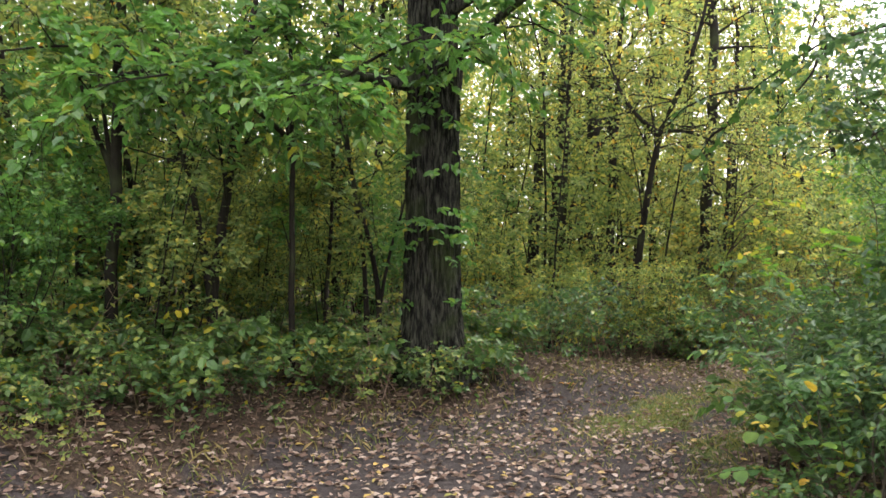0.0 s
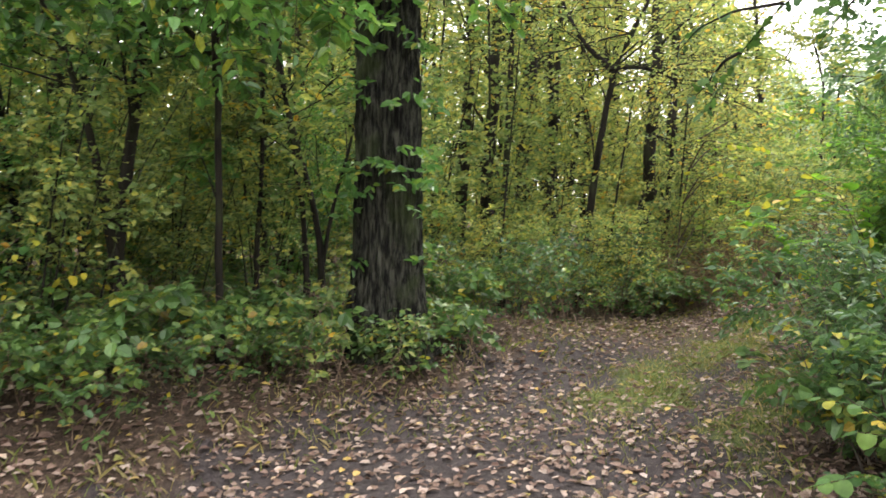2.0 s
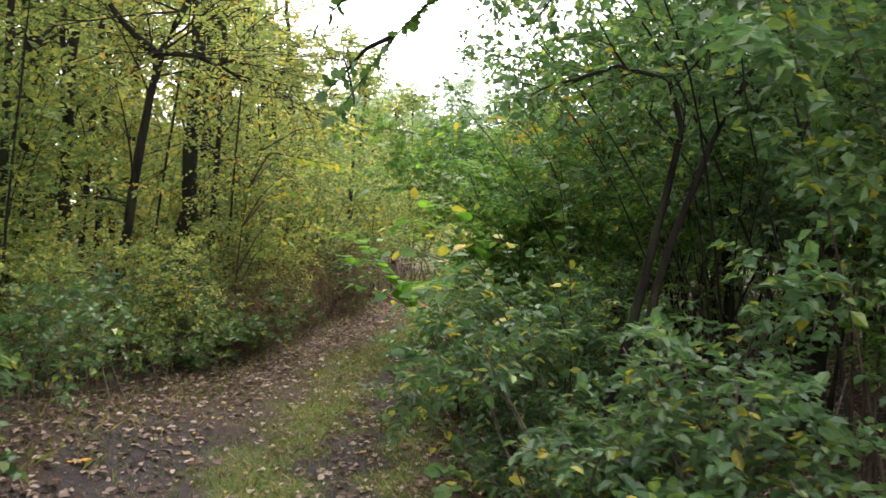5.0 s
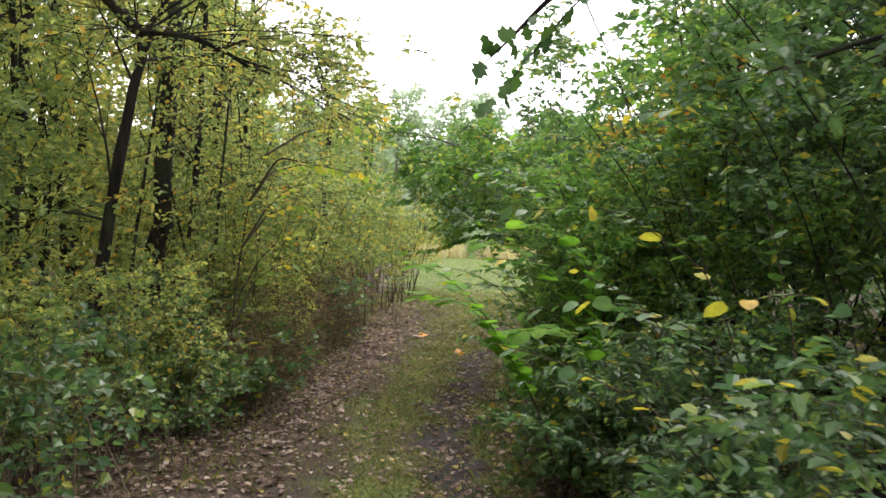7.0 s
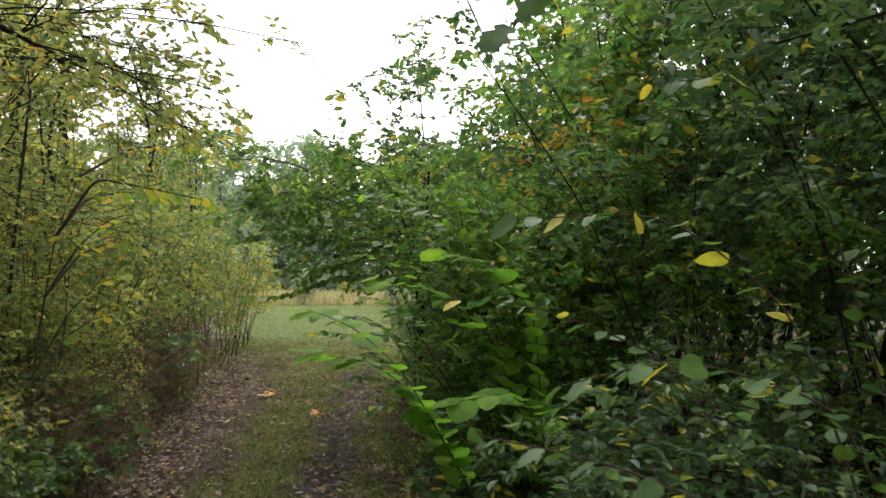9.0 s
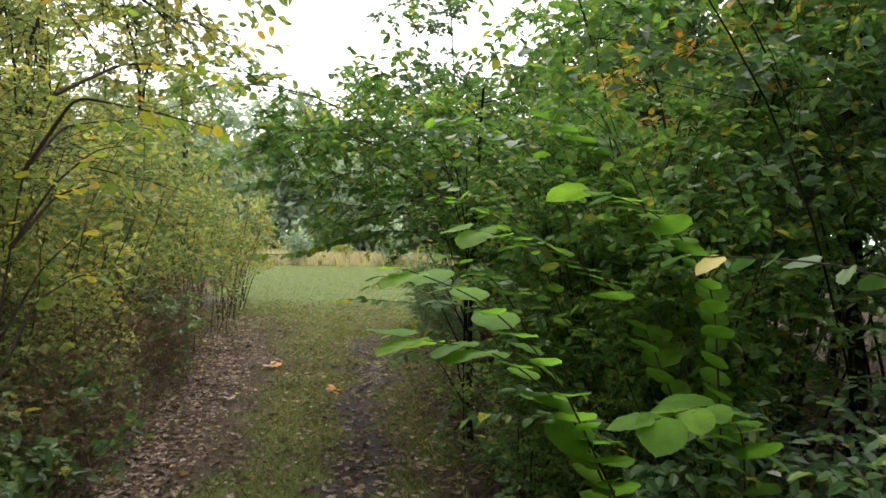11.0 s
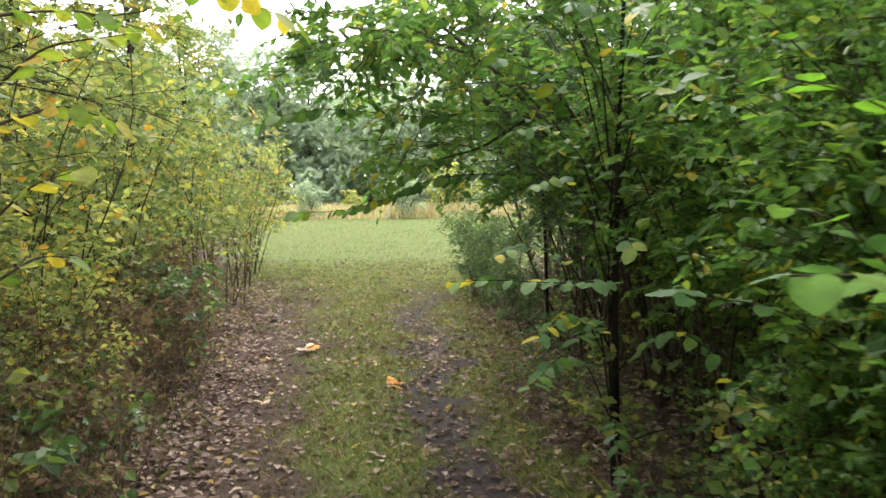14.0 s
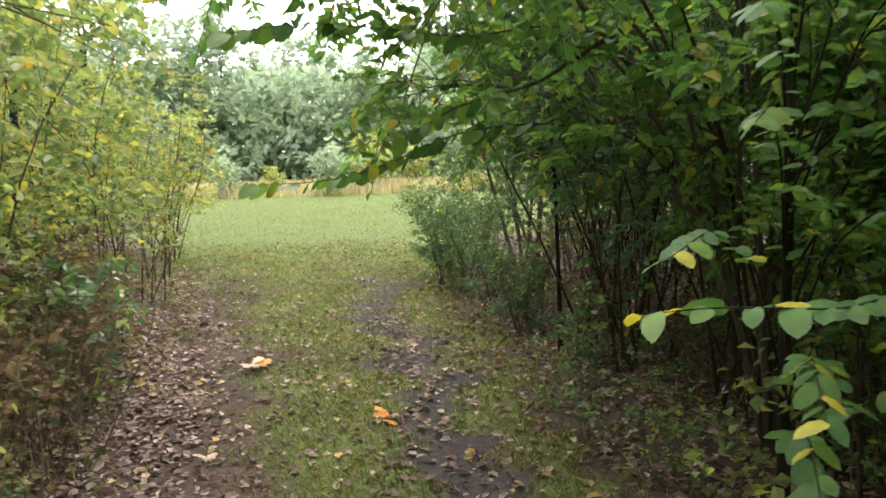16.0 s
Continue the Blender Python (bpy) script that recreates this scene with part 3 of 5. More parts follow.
own_tree("spreading_maple", "young maple whose leafy branches hang over the track", -2.3, 2.75,
         [([(-2.3, 2.75, 0.3), (-2.3, 2.75, 1.2), (-2.2, 2.7, 2.2), (-2.1, 2.6, 3.6)], 0.03, 0.015),
          ([(-2.25, 2.72, 2.2), (-1.7, 2.3, 2.55), (-1.1, 2.0, 2.65), (-0.5, 1.8, 2.5)], 0.018, 0.005),
          ([(-2.25, 2.72, 2.4), (-1.9, 1.9, 2.75), (-1.6, 1.3, 2.7), (-1.4, 0.8, 2.5)], 0.018, 0.005),
          ([(-2.2, 2.7, 2.6), (-1.6, 3.0, 3.0), (-1.0, 3.0, 3.1), (-0.4, 2.9, 3.0)], 0.018, 0.005),
          ([(-2.25, 2.72, 2.8), (-2.6, 2.0, 3.1), (-2.9, 1.2, 3.1), (-3.1, 0.4, 2.9)], 0.018, 0.005)],
         28, M_OAK, limbs=9, limb_len=0.6, lo=0.3, subs=3, twigs=4, leaves=8, leaf=0.095, rise=0.0, sag=0.4, flat=0.75)
own_tree("dead_stub", "short broken trunk among the undergrowth", -4.37, 3.87, [([(-4.37, 3.87, 0.3), (-4.36, 3.88, 0.6), (-4.41, 3.85, 1.25), (-4.42, 3.85, 1.75)], 0.075, 0.06)], 19, M_WOOD, limbs=3, limb_len=0.4, twigs=2, leaves=4)
own_tree("multi_stem_tree", "cluster of thin dark stems beside the oak", -2.62, 3.75,
         [([(-2.6, 3.75, 0.3), (-2.59, 3.77, 0.7), (-2.6, 3.79, 1.27), (-2.72, 3.7, 2.16), (-2.8, 3.6, 3.4)], 0.028, 0.01),
          ([(-2.55, 3.82, 0.3), (-2.49, 3.87, 0.7), (-2.55, 3.85, 1.36), (-2.77, 3.66, 2.44), (-2.9, 3.5, 3.6)], 0.03, 0.01),
          ([(-2.55, 3.8, 0.35), (-2.52, 3.9, 1.2), (-2.4, 4.02, 1.75), (-2.3, 4.15, 2.4)], 0.022, 0.008),
          ([(-2.86, 3.5, 0.3), (-2.87, 3.49, 0.99), (-2.84, 3.56, 1.79), (-2.86, 3.6, 3.2)], 0.026, 0.01)],
         20, M_WOOD, limbs=7, limb_len=0.9, lo=0.35, twigs=4, leaves=8, leaf=0.07)


# ---- repeated plants ----
def bent_stem(rng, h, lean, bow=0.15):
    a = rng.uniform(0, 6.28)
    e = np.array([math.cos(a), math.sin(a), 0]) * lean
    w = rng.standard_normal(3) * [bow, bow, 0]
    return [(0, 0, 0), tuple(e * 0.25 * h + w * 0.5 + (0, 0, 0.35 * h)), tuple(e * 0.6 * h + w + (0, 0, 0.72 * h)), tuple(e * h + (0, 0, h))]


def many_stems(rng, n, h, lean, r):
    out = []
    for _ in range(n):
        o = rng.standard_normal(3) * [0.12, 0.12, 0]
        hh = h * rng.uniform(0.7, 1.1)
        out.append(([tuple(np.add(q, o)) for q in bent_stem(rng, hh, lean * rng.uniform(0.4, 1.3))], r * rng.uniform(0.7, 1.2), r * 0.3))
    return out


r1, r2 = np.random.default_rng(40), np.random.default_rng(41)
thicket = [plant("thicket_shrub", "dense dark-green shrub with glossy oval leaves beside the track", "shrub", "thicket shrubs", 50 + k, many_stems(r1, 5, 2.4 + 0.15 * k, 0.4, 0.017),
                 M_THICKET, M_PALEBARK, limbs=9, limb_len=0.85, lo=0.12, subs=3, twigs=4, twig_len=0.3, leaves=9, leaf=0.066, flat=0.66, show_twigs=False) for k in range(3)]
low_front = [plant("glossy_shrub", "low spreading shrub with glossy blue-green oval leaves", "shrub", "low shrubs along the track", 180 + k, many_stems(r2, 7, 0.95 + 0.1 * k, 0.65, 0.007),
                   M_THICKET, M_PALEBARK, limbs=6, limb_len=0.5, lo=0.15, subs=2, twigs=3, twig_len=0.26, leaves=8, leaf=0.063, flat=0.78, show_twigs=False) for k in range(3)]
leafy = [plant("green_shrub", "bright-green shrub with thin stems and translucent oval leaves", "shrub", "green shrubs along the track", 160 + k, many_stems(r2, 6, 2.6 + 0.3 * k, 0.35, 0.013),
               M_FRESH, M_TWIG, limbs=8, limb_len=0.85, lo=0.3, subs=3, twigs=4, twig_len=0.3, leaves=8, leaf=0.068, aspect=0.66, flat=0.66, show_twigs=False) for k in range(2)]
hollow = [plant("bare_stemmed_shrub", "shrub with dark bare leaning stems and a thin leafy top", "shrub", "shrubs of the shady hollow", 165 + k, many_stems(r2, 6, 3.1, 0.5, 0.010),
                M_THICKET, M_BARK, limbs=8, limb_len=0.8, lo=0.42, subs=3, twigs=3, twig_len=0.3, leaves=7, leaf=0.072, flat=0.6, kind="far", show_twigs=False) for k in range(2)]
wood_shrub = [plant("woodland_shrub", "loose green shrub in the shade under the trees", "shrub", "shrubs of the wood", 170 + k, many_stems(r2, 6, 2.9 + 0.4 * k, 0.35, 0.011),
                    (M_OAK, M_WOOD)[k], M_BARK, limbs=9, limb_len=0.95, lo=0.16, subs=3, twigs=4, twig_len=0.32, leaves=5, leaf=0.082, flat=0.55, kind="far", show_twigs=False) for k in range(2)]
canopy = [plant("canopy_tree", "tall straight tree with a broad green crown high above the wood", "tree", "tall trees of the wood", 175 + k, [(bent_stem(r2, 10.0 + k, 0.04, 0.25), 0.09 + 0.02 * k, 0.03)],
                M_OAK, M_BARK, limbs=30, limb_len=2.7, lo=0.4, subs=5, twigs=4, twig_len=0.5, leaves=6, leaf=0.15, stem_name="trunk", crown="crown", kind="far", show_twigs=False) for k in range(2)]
backing = [plant("inner_shrub", "tall dark-green shrub deep in the thicket", "shrub", "inner thicket shrubs", 55 + k, many_stems(r1, 5, 3.2, 0.35, 0.02),
                 M_THICKET, M_PALEBARK, limbs=9, limb_len=1.0, lo=0.34, subs=3, twigs=4, twig_len=0.32, leaves=5, leaf=0.098, flat=0.55, kind="far", show_twigs=False) for k in range(2)]
bare = [plant("understory_shrub", "tall shrub with bare grey stems and leaves high up", "shrub", "bare-stemmed shrubs", 60 + k, many_stems(r1, 8, 2.9, 0.4, 0.009),
              M_THICKET, M_TWIG, limbs=6, limb_len=0.9, lo=0.36, subs=3, twigs=4, twig_len=0.3, leaves=8, leaf=0.08, flat=0.62, kind="far", show_twigs=False) for k in range(3)]
yellow = [plant("hedge_shrub", "yellow-green autumn shrub with brown stems along the track", "shrub", "yellowing shrubs", 70 + k, many_stems(r1, 6, 1.9 + 0.15 * k, 0.32, 0.009),
                (M_YELLOW, M_WOOD, M_YELLOW, M_WOOD)[k], M_TWIG, limbs=6, limb_len=0.62, lo=0.24, subs=3, twigs=3, twig_len=0.25, leaves=4, leaf=(0.062, 0.08, 0.084, 0.066)[k], flat=0.6, kind="near", aspect=0.75, show_twigs=False) for k in range(4)]
low = [plant("low_plant", "low leafy undergrowth with broad green leaves", "plant", "undergrowth", 80 + k, many_stems(r1, 5, 0.42 + 0.1 * k, 0.9, 0.004),
             M_LOW, M_STALK, limbs=5, limb_len=0.26, lo=0.2, subs=1, twigs=2, twig_len=0.2, leaves=5, leaf=0.052 + 0.014 * k, aspect=0.8, flat=0.68, sides=4, show_twigs=False, bundle=True) for k in range(4)]
herb = [plant("forest_herb", "leafy forest herb with small green leaves", "plant", "forest herbs", 85 + k, many_stems(r1, 5, 0.55 + 0.15 * k, 0.6, 0.004),
             (M_LOW, M_WOOD, M_THICKET)[k], M_STALK, limbs=5, limb_len=0.26, lo=0.2, subs=1, twigs=2, twig_len=0.18, leaves=4, leaf=0.055 + 0.006 * k, aspect=0.7, flat=0.55, sides=4, kind="far", show_twigs=False, bundle=True) for k in range(3)]
dead = [plant("withered_weed", "clump of withered brown stalks with a few dry leaves", "plant", "withered weeds", 90 + k, many_stems(r1, 12, 0.85, 0.3, 0.0045),
              M_DEAD, M_STALK, limbs=3, limb_len=0.2, lo=0.2, subs=1, twigs=2, twig_len=0.13, leaves=3, leaf=0.042, flat=0.2, sides=3, kind="far", show_twigs=False, bundle=True) for k in range(3)]
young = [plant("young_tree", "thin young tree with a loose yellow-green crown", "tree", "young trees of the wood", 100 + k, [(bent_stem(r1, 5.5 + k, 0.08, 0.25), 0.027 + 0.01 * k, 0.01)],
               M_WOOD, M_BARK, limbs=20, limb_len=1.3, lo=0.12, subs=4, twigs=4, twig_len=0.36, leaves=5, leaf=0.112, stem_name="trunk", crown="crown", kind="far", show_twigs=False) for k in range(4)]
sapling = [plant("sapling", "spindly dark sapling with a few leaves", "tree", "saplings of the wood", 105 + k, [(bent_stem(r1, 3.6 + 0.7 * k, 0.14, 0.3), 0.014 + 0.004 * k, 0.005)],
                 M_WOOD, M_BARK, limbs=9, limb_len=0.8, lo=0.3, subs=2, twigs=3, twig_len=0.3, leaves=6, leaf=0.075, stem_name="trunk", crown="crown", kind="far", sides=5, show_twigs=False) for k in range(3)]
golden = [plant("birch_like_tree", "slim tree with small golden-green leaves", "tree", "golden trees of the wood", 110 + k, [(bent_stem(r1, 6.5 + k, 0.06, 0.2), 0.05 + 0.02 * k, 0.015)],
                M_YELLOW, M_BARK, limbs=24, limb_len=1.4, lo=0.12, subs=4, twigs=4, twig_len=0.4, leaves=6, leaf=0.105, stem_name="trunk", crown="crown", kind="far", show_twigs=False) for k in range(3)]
edge_tree = [plant("meadow_edge_tree", "leafy green tree at the edge of the meadow", "tree", "trees at the meadow", 120 + k, [(bent_stem(r1, 4.6 + 0.8 * k, 0.06, 0.2), 0.06, 0.015)],
                   M_WOOD, M_BARK, limbs=25, limb_len=1.3, lo=0.06, subs=4, twigs=4, twig_len=0.4, leaves=8, leaf=0.11, stem_name="trunk", crown="crown", kind="far", show_twigs=False) for k in range(2)]
dark_tree = [plant("thicket_tree", "dark-leaved tree rising above the thicket", "tree", "trees in the thicket", 150 + k, [(bent_stem(r1, 6.0 + 0.6 * k, 0.06, 0.3), 0.06, 0.02)],
                   M_THICKET, M_BARK, limbs=30, limb_len=1.6, lo=0.2, subs=5, twigs=4, twig_len=0.42, leaves=7, leaf=0.11, stem_name="trunk", crown="crown", kind="far", show_twigs=False) for k in range(3)]
# Distance haze sits in the leaf colour of these trees.
far_tree = [plant("distant_tree", "distant tree beyond the meadow, leaf colour paled to grey-green for haze", "tree", "distant trees", 130 + k, [(bent_stem(r1, 8.6 + 0.8 * k, 0.03, 0.3), 0.16, 0.03)],
                  M_FARHAZE, M_PALEBARK, limbs=30, limb_len=3.2 - 0.5 * k, lo=0.04, subs=4, twigs=4, twig_len=0.9, leaves=5, leaf=0.34, aspect=0.75, stem_name="trunk", crown="crown", kind="far", show_twigs=False) for k in range(3)]
# The first bush takes the haze-paled leaf colour, the second its own yellow.
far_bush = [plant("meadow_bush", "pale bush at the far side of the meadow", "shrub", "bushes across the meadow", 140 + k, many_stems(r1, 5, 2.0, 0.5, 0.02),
                  m, M_TWIG, limbs=8, limb_len=1.0, lo=0.05, subs=3, twigs=3, twig_len=0.4, leaves=4, leaf=0.2, kind="far", show_twigs=False) for k, m in enumerate((M_FARHAZE, M_YELLOW))]


def scatter(rng, n, box, ok, gap):
    """Up to n spots in a box that pass ok and keep a gap."""
    out = []
    for _ in range(n * 30):
        x, y = rng.uniform(box[0], box[1]), rng.uniform(box[2], box[3])
        if ok(x, y) and all((x - a) ** 2 + (y - b) ** 2 > gap * gap for a, b in out):
            out.append((x, y))
            if len(out) >= n:
                break
    return out


def clear_of_walk(x, y, room):
    line = ((6, -2.4), (3.85, -1.25), (2.25, -0.5), (1.63, 0.38), (0.13, 1.92), (-0.5, 3.7), (-0.9, 5.8), (-1.25, 8.75), (-1.1, 12), (-0.5, 20))
    for (ax, ay), (bx, by) in zip(line, line[1:]):
        t = max(0, min(1, ((x - ax) * (bx - ax) + (y - ay) * (by - ay)) / ((bx - ax) ** 2 + (by - ay) ** 2)))
        if math.hypot(x - ax - t * (bx - ax), y - ay - t * (by - ay)) < room:
            return False
    return True


rs, rw = np.random.default_rng(7), np.random.default_rng(88)
# right of the track: low leafy front, taller shrubs behind, bare-stemmed ones further on
place_all(low_front, [(1.5, 4.25), (1.22, 4.6), (1.15, 5.25), (1.02, 5.8), (0.95, 6.4), (0.9, 7.0), (0.9, 7.6), (1.75, 3.7), (2.15, 3.4)], rs, (0.72, 1.0))
place_all(thicket, [(1.2, 17.9), (3.6, 17.6), (2.2, 19.2)], rs, (0.5, 0.6))
for x, y, size in ((1.15, 15.2, 0.34), (1.2, 16.2, 0.4), (1.35, 17.4, 0.45), (1.5, 18.8, 0.5), (3.0, 18.4, 0.7), (4.2, 19.4, 0.7), (3.2, 16.8, 0.7), (1.35, 7.0, 0.55)):
    k = int(rs.integers(3))
    copy_thing(thicket[k], set_at(None, x, y)).matrix_basis = set_at(None, x, y, rs.uniform(0, 6), size)
place_all(leafy, [(0.95, 8.3), (0.8, 8.9), (0.85, 9.5), (0.8, 10.3), (1.05, 11.2), (1.5, 10.6), (1.3, 9.1), (1.45, 12.0), (2.3, 13.2), (0.62, 9.1)], rs, (0.62, 0.86))
for x, y, size in ((2.0, 11.2, 1.45), (2.6, 12.7, 1.45), (1.7, 9.6, 1.2), (1.5, 7.3, 0.72), (3.0, 6.3, 0.8), (0.72, 8.1, 0.4), (0.62, 8.6, 0.42), (0.95, 7.9, 0.45), (0.5, 9.4, 0.36)):
    copy_thing(leafy[1], set_at(None, x, y)).matrix_basis = set_at(None, x, y, 2 * y, size)
place_all(hollow, [(2.2, 6.2), (2.3, 7.3), (1.75, 8.1), (2.8, 6.6), (2.9, 7.9), (2.5, 9.0), (2.7, 5.1), (3.5, 5.4), (2.6, 10.4), (3.4, 12.0), (1.75, 14.7), (2.4, 15.4)], rs, (0.85, 1.1))
place_all(backing, [(4.3, 4.9), (4.8, 3.6), (2.0, 17.2), (2.7, 18.6), (3.4, 20.2)] + scatter(rs, 5, (6.3, 10, -3, 2.5), lambda x, y: x > xr(y) + 1.2, 1.5)
          + scatter(rs, 10, (4.2, 8, 4, 13), lambda x, y: x > xr(y) + 1.9, 1.1), rs, (0.75, 1.05))
place_all(dark_tree, [(3.4, 6.5), (3.1, 8.0), (3.6, 10.1), (4.0, 8.3), (3.3, 9.2), (4.6, 6.3), (2.9, 7.2), (4.8, 9.3), (5.0, 12.0), (3.7, 15.6), (6.5, 7.5), (6.4, 10.8), (4.6, 17.8), (4.4, 11.2), (5.6, 9.9), (5.5, 8.0), (4.9, 13.4), (3.0, 10.2)], rs, (0.85, 1.15))
place_all(bare, [(2.7, 4.3), (1.55, 12.9), (1.45, 13.6), (1.7, 14.4), (2.4, 12.4), (1.9, 15.3), (2.8, 15.0), (3.4, 14.2), (2.3, 16.2), (4.2, 13.4), (4.4, 15.0), (3.0, 11.2), (1.35, 12.5), (1.3, 14.1)], rs, (0.85, 1.05))
# left of the track: yellowing shrubs, dead weeds, undergrowth
hedge_far = [(-2.05, 16.0), (-1.95, 18.0), (-1.9, 20.0), (-1.85, 22.0), (-1.9, 24.3), (-2.7, 17.0), (-2.7, 19.2), (-2.6, 21.3), (-2.8, 23.2)]
place_all(yellow, [(x, y) for x, y in scatter(rs, 18, (-4.8, -2.4, 9.2, 16), lambda x, y: x < xl(y) - 0.6 and (y > 12.4 or x > -2.9) and math.hypot(x + 1.25, y - 8.75) > 2.4, 0.72)] + hedge_far, rs, (0.75, 1.1))
for x, y in scatter(rs, 14, (-5.5, -2.5, 6.0, 9.6), lambda x, y: x < xl(y) - 0.5, 0.6):
    k = int(rs.integers(4))
    copy_thing(yellow[k], set_at(None, x, y)).matrix_basis = set_at(None, x, y, rs.uniform(0, 6), rs.uniform(0.42, 0.62))
rh = np.random.default_rng(77)
for x, y in scatter(rh, 22, (-3.0, -1.8, 6.8, 15.5), lambda x, y: xl(y) - 0.95 < x < xl(y) - 0.28, 0.45):
    k = int(rh.integers(4))
    copy_thing(yellow[k], set_at(None, x, y)).matrix_basis = set_at(None, x, y, rh.uniform(0, 6), rh.uniform(0.34, 0.6))
place_all(dead, scatter(rs, 55, (-2.6, -1.75, 9.7, 16), lambda x, y: x < xl(y) - 0.02, 0.2) + scatter(rs, 40, (-3.2, -1.85, 8.8, 20), lambda x, y: x < xl(y) - 0.06, 0.3) + scatter(rs, 20, (0.9, 3.4, 11.5, 18), lambda x, y: x > xr(y) + 0.25, 0.4), rs, (0.5, 1.15))
oak_foot = [(-1.72, 3.55), (-1.62, 4.0), (-1.62, 4.45), (-1.85, 3.25), (-2.35, 3.4), (-1.75, 4.85), (-2.1, 2.95)]
place_all(herb, scatter(rs, 56, (-4.0, -1.85, 5.2, 11), lambda x, y: x < xl(y) - 0.08, 0.3) + scatter(rs, 14, (-2.8, -1.9, 11, 17), lambda x, y: x < xl(y) - 0.06, 0.4)
          + scatter(rs, 30, (0.4, 4.5, 9.5, 19), lambda x, y: xr(y) + 0.02 < x, 0.42) + scatter(rs, 16, (-3.5, -1.2, 0, 5.2), lambda x, y: x < xl(y) + 0.05, 0.4), rs, (0.5, 1.2))
for x, y in scatter(rw, 26, (0.3, 2.2, 10.4, 15.5), lambda x, y: x > xr(y) + 0.02, 0.3):
    k = int(rw.integers(3))
    copy_thing(herb[k], set_at(None, x, y)).matrix_basis = set_at(None, x, y, rw.uniform(0, 6), rw.uniform(0.35, 0.75))
for x, y in scatter(rw, 20, (-3.4, -1.75, 0.4, 3.3), lambda x, y: x < xl(y) - 0.12 and clear_of_walk(x, y, 1.5), 0.3):
    k = 1 + int(rw.integers(3))
    copy_thing(low[k], set_at(None, x, y)).matrix_basis = set_at(None, x, y, rw.uniform(0, 6), rw.uniform(0.55, 0.85))
place_all(low, oak_foot + scatter(rs, 58, (-5, -1.3, -1, 6), lambda x, y: x < xl(y) - 0.18 and clear_of_walk(x, y, 1.2) and math.hypot(x + 1.98, y - 4.03) > 0.45, 0.32)
          + scatter(rs, 14, (-2.7, -1.9, 8.6, 12.5), lambda x, y: x < xl(y) - 0.05, 0.4) + scatter(rs, 12, (0.0, 1.4, 7.0, 10.2), lambda x, y: xr(y) + 0.12 < x < xr(y) + 0.6, 0.3)
          + scatter(rs, 20, (0.4, 5, 2.5, 9.3), lambda x, y: xr(y) + 0.15 < x < xr(y) + 0.9 and clear_of_walk(x, y, 1.25), 0.4)
          , rs, (0.5, 0.95))
place_all(wood_shrub, scatter(rw, 20, (-8.5, -3.7, -1.5, 8.2), lambda x, y: x < xl(y) - 1.5 and math.hypot(x + 1.98, y - 4.03) > 1.3 and clear_of_walk(x, y, 2.4), 0.95), rw, (0.75, 1.1))
for x, y in scatter(rw, 18, (-4.8, -2.5, -0.6, 6.0), lambda x, y: x < xl(y) - 0.8 and math.hypot(x + 1.98, y - 4.03) > 0.8 and clear_of_walk(x, y, 2.2), 0.55):
    copy_thing(wood_shrub[int(rw.random() < 0.65)], set_at(None, x, y)).matrix_basis = set_at(None, x, y, rw.uniform(0, 6), rw.uniform(0.5, 0.78))
place_all(canopy, [(-8.6, 4.6), (-8.2, -2.2), (-10.4, 1.6), (-7.4, 7.6), (-11.2, 6.6), (-13.5, 3.6)], rw, (0.9, 1.1))
wood_ok = lambda x, y: (x < xl(y) - 1.6) and clear_of_walk(x, y, 2.2) and math.hypot(x + 1.98, y - 4.03) > 1.0
place_all(young, scatter(rs, 28, (-9, -3.4, -4, 9), wood_ok, 1.0) + scatter(rs, 16, (-17, -4, -5, 20), wood_ok, 1.5)
          + scatter(rs, 12, (6.5, 14, -8, 3), lambda x, y: x > xr(y) + 1.5, 1.8) + scatter(rs, 6, (-8, 6, -13, -8), lambda x, y: True, 2.0) + scatter(rs, 7, (4.5, 10, 4.5, 18), lambda x, y: x > xr(y) + 2.2, 1.4), rs, (0.8, 1.15))
place_all(sapling, scatter(rs, 60, (-9.5, -2.9, -1, 15), lambda x, y: x < xl(y) - 1.0 and math.hypot(x + 1.98, y - 4.03) > 0.6 and clear_of_walk(x, y, 1.8), 0.5), rs, (0.8, 1.2))
place_all(golden, [(-4.8, 14.5), (-4.9, 17.3), (-5.3, 20.5), (-5.2, 12.8), (-6.2, 13.9), (-6.8, 16.2), (-7.9, 13.2), (-4.7, 10.4), (-6.4, 18.9), (-8.4, 10.1), (-4.4, 19.0)] + scatter(rs, 11, (-11, -5.4, 7, 22), lambda x, y: x < xl(y) - 2.4, 1.2) + scatter(rs, 12, (-20, -6, 6, 32), lambda x, y: x < xl(y) - 2.2, 1.8), rs, (0.95, 1.3))
place_all(edge_tree, [(-3.6, 16.5), (-3.3, 19), (-3.6, 21.5), (-3.2, 24), (-4.2, 27), (-4.0, 31), (-6, 35), (-5.5, 18), (-6, 23), (-7, 29), (3.9, 17.5), (5.4, 19.5), (8, 21), (11, 24)], rs, (0.85, 1.1))
place_all(far_tree, [(x, 74 + 6 * math.sin(x * 0.37) + rs.uniform(-4, 4)) for x in np.arange(-30, 40, 2.5)] + [(x, 58 + rs.uniform(-3, 3)) for x in (-16, -12, -9, -6, 14, 18, 23)]
          + [(12 + rs.uniform(-3, 3), -14), (4, -16), (-5, -15), (-14, -13), (20, -6), (18, 6)], rs, (0.85, 1.15))
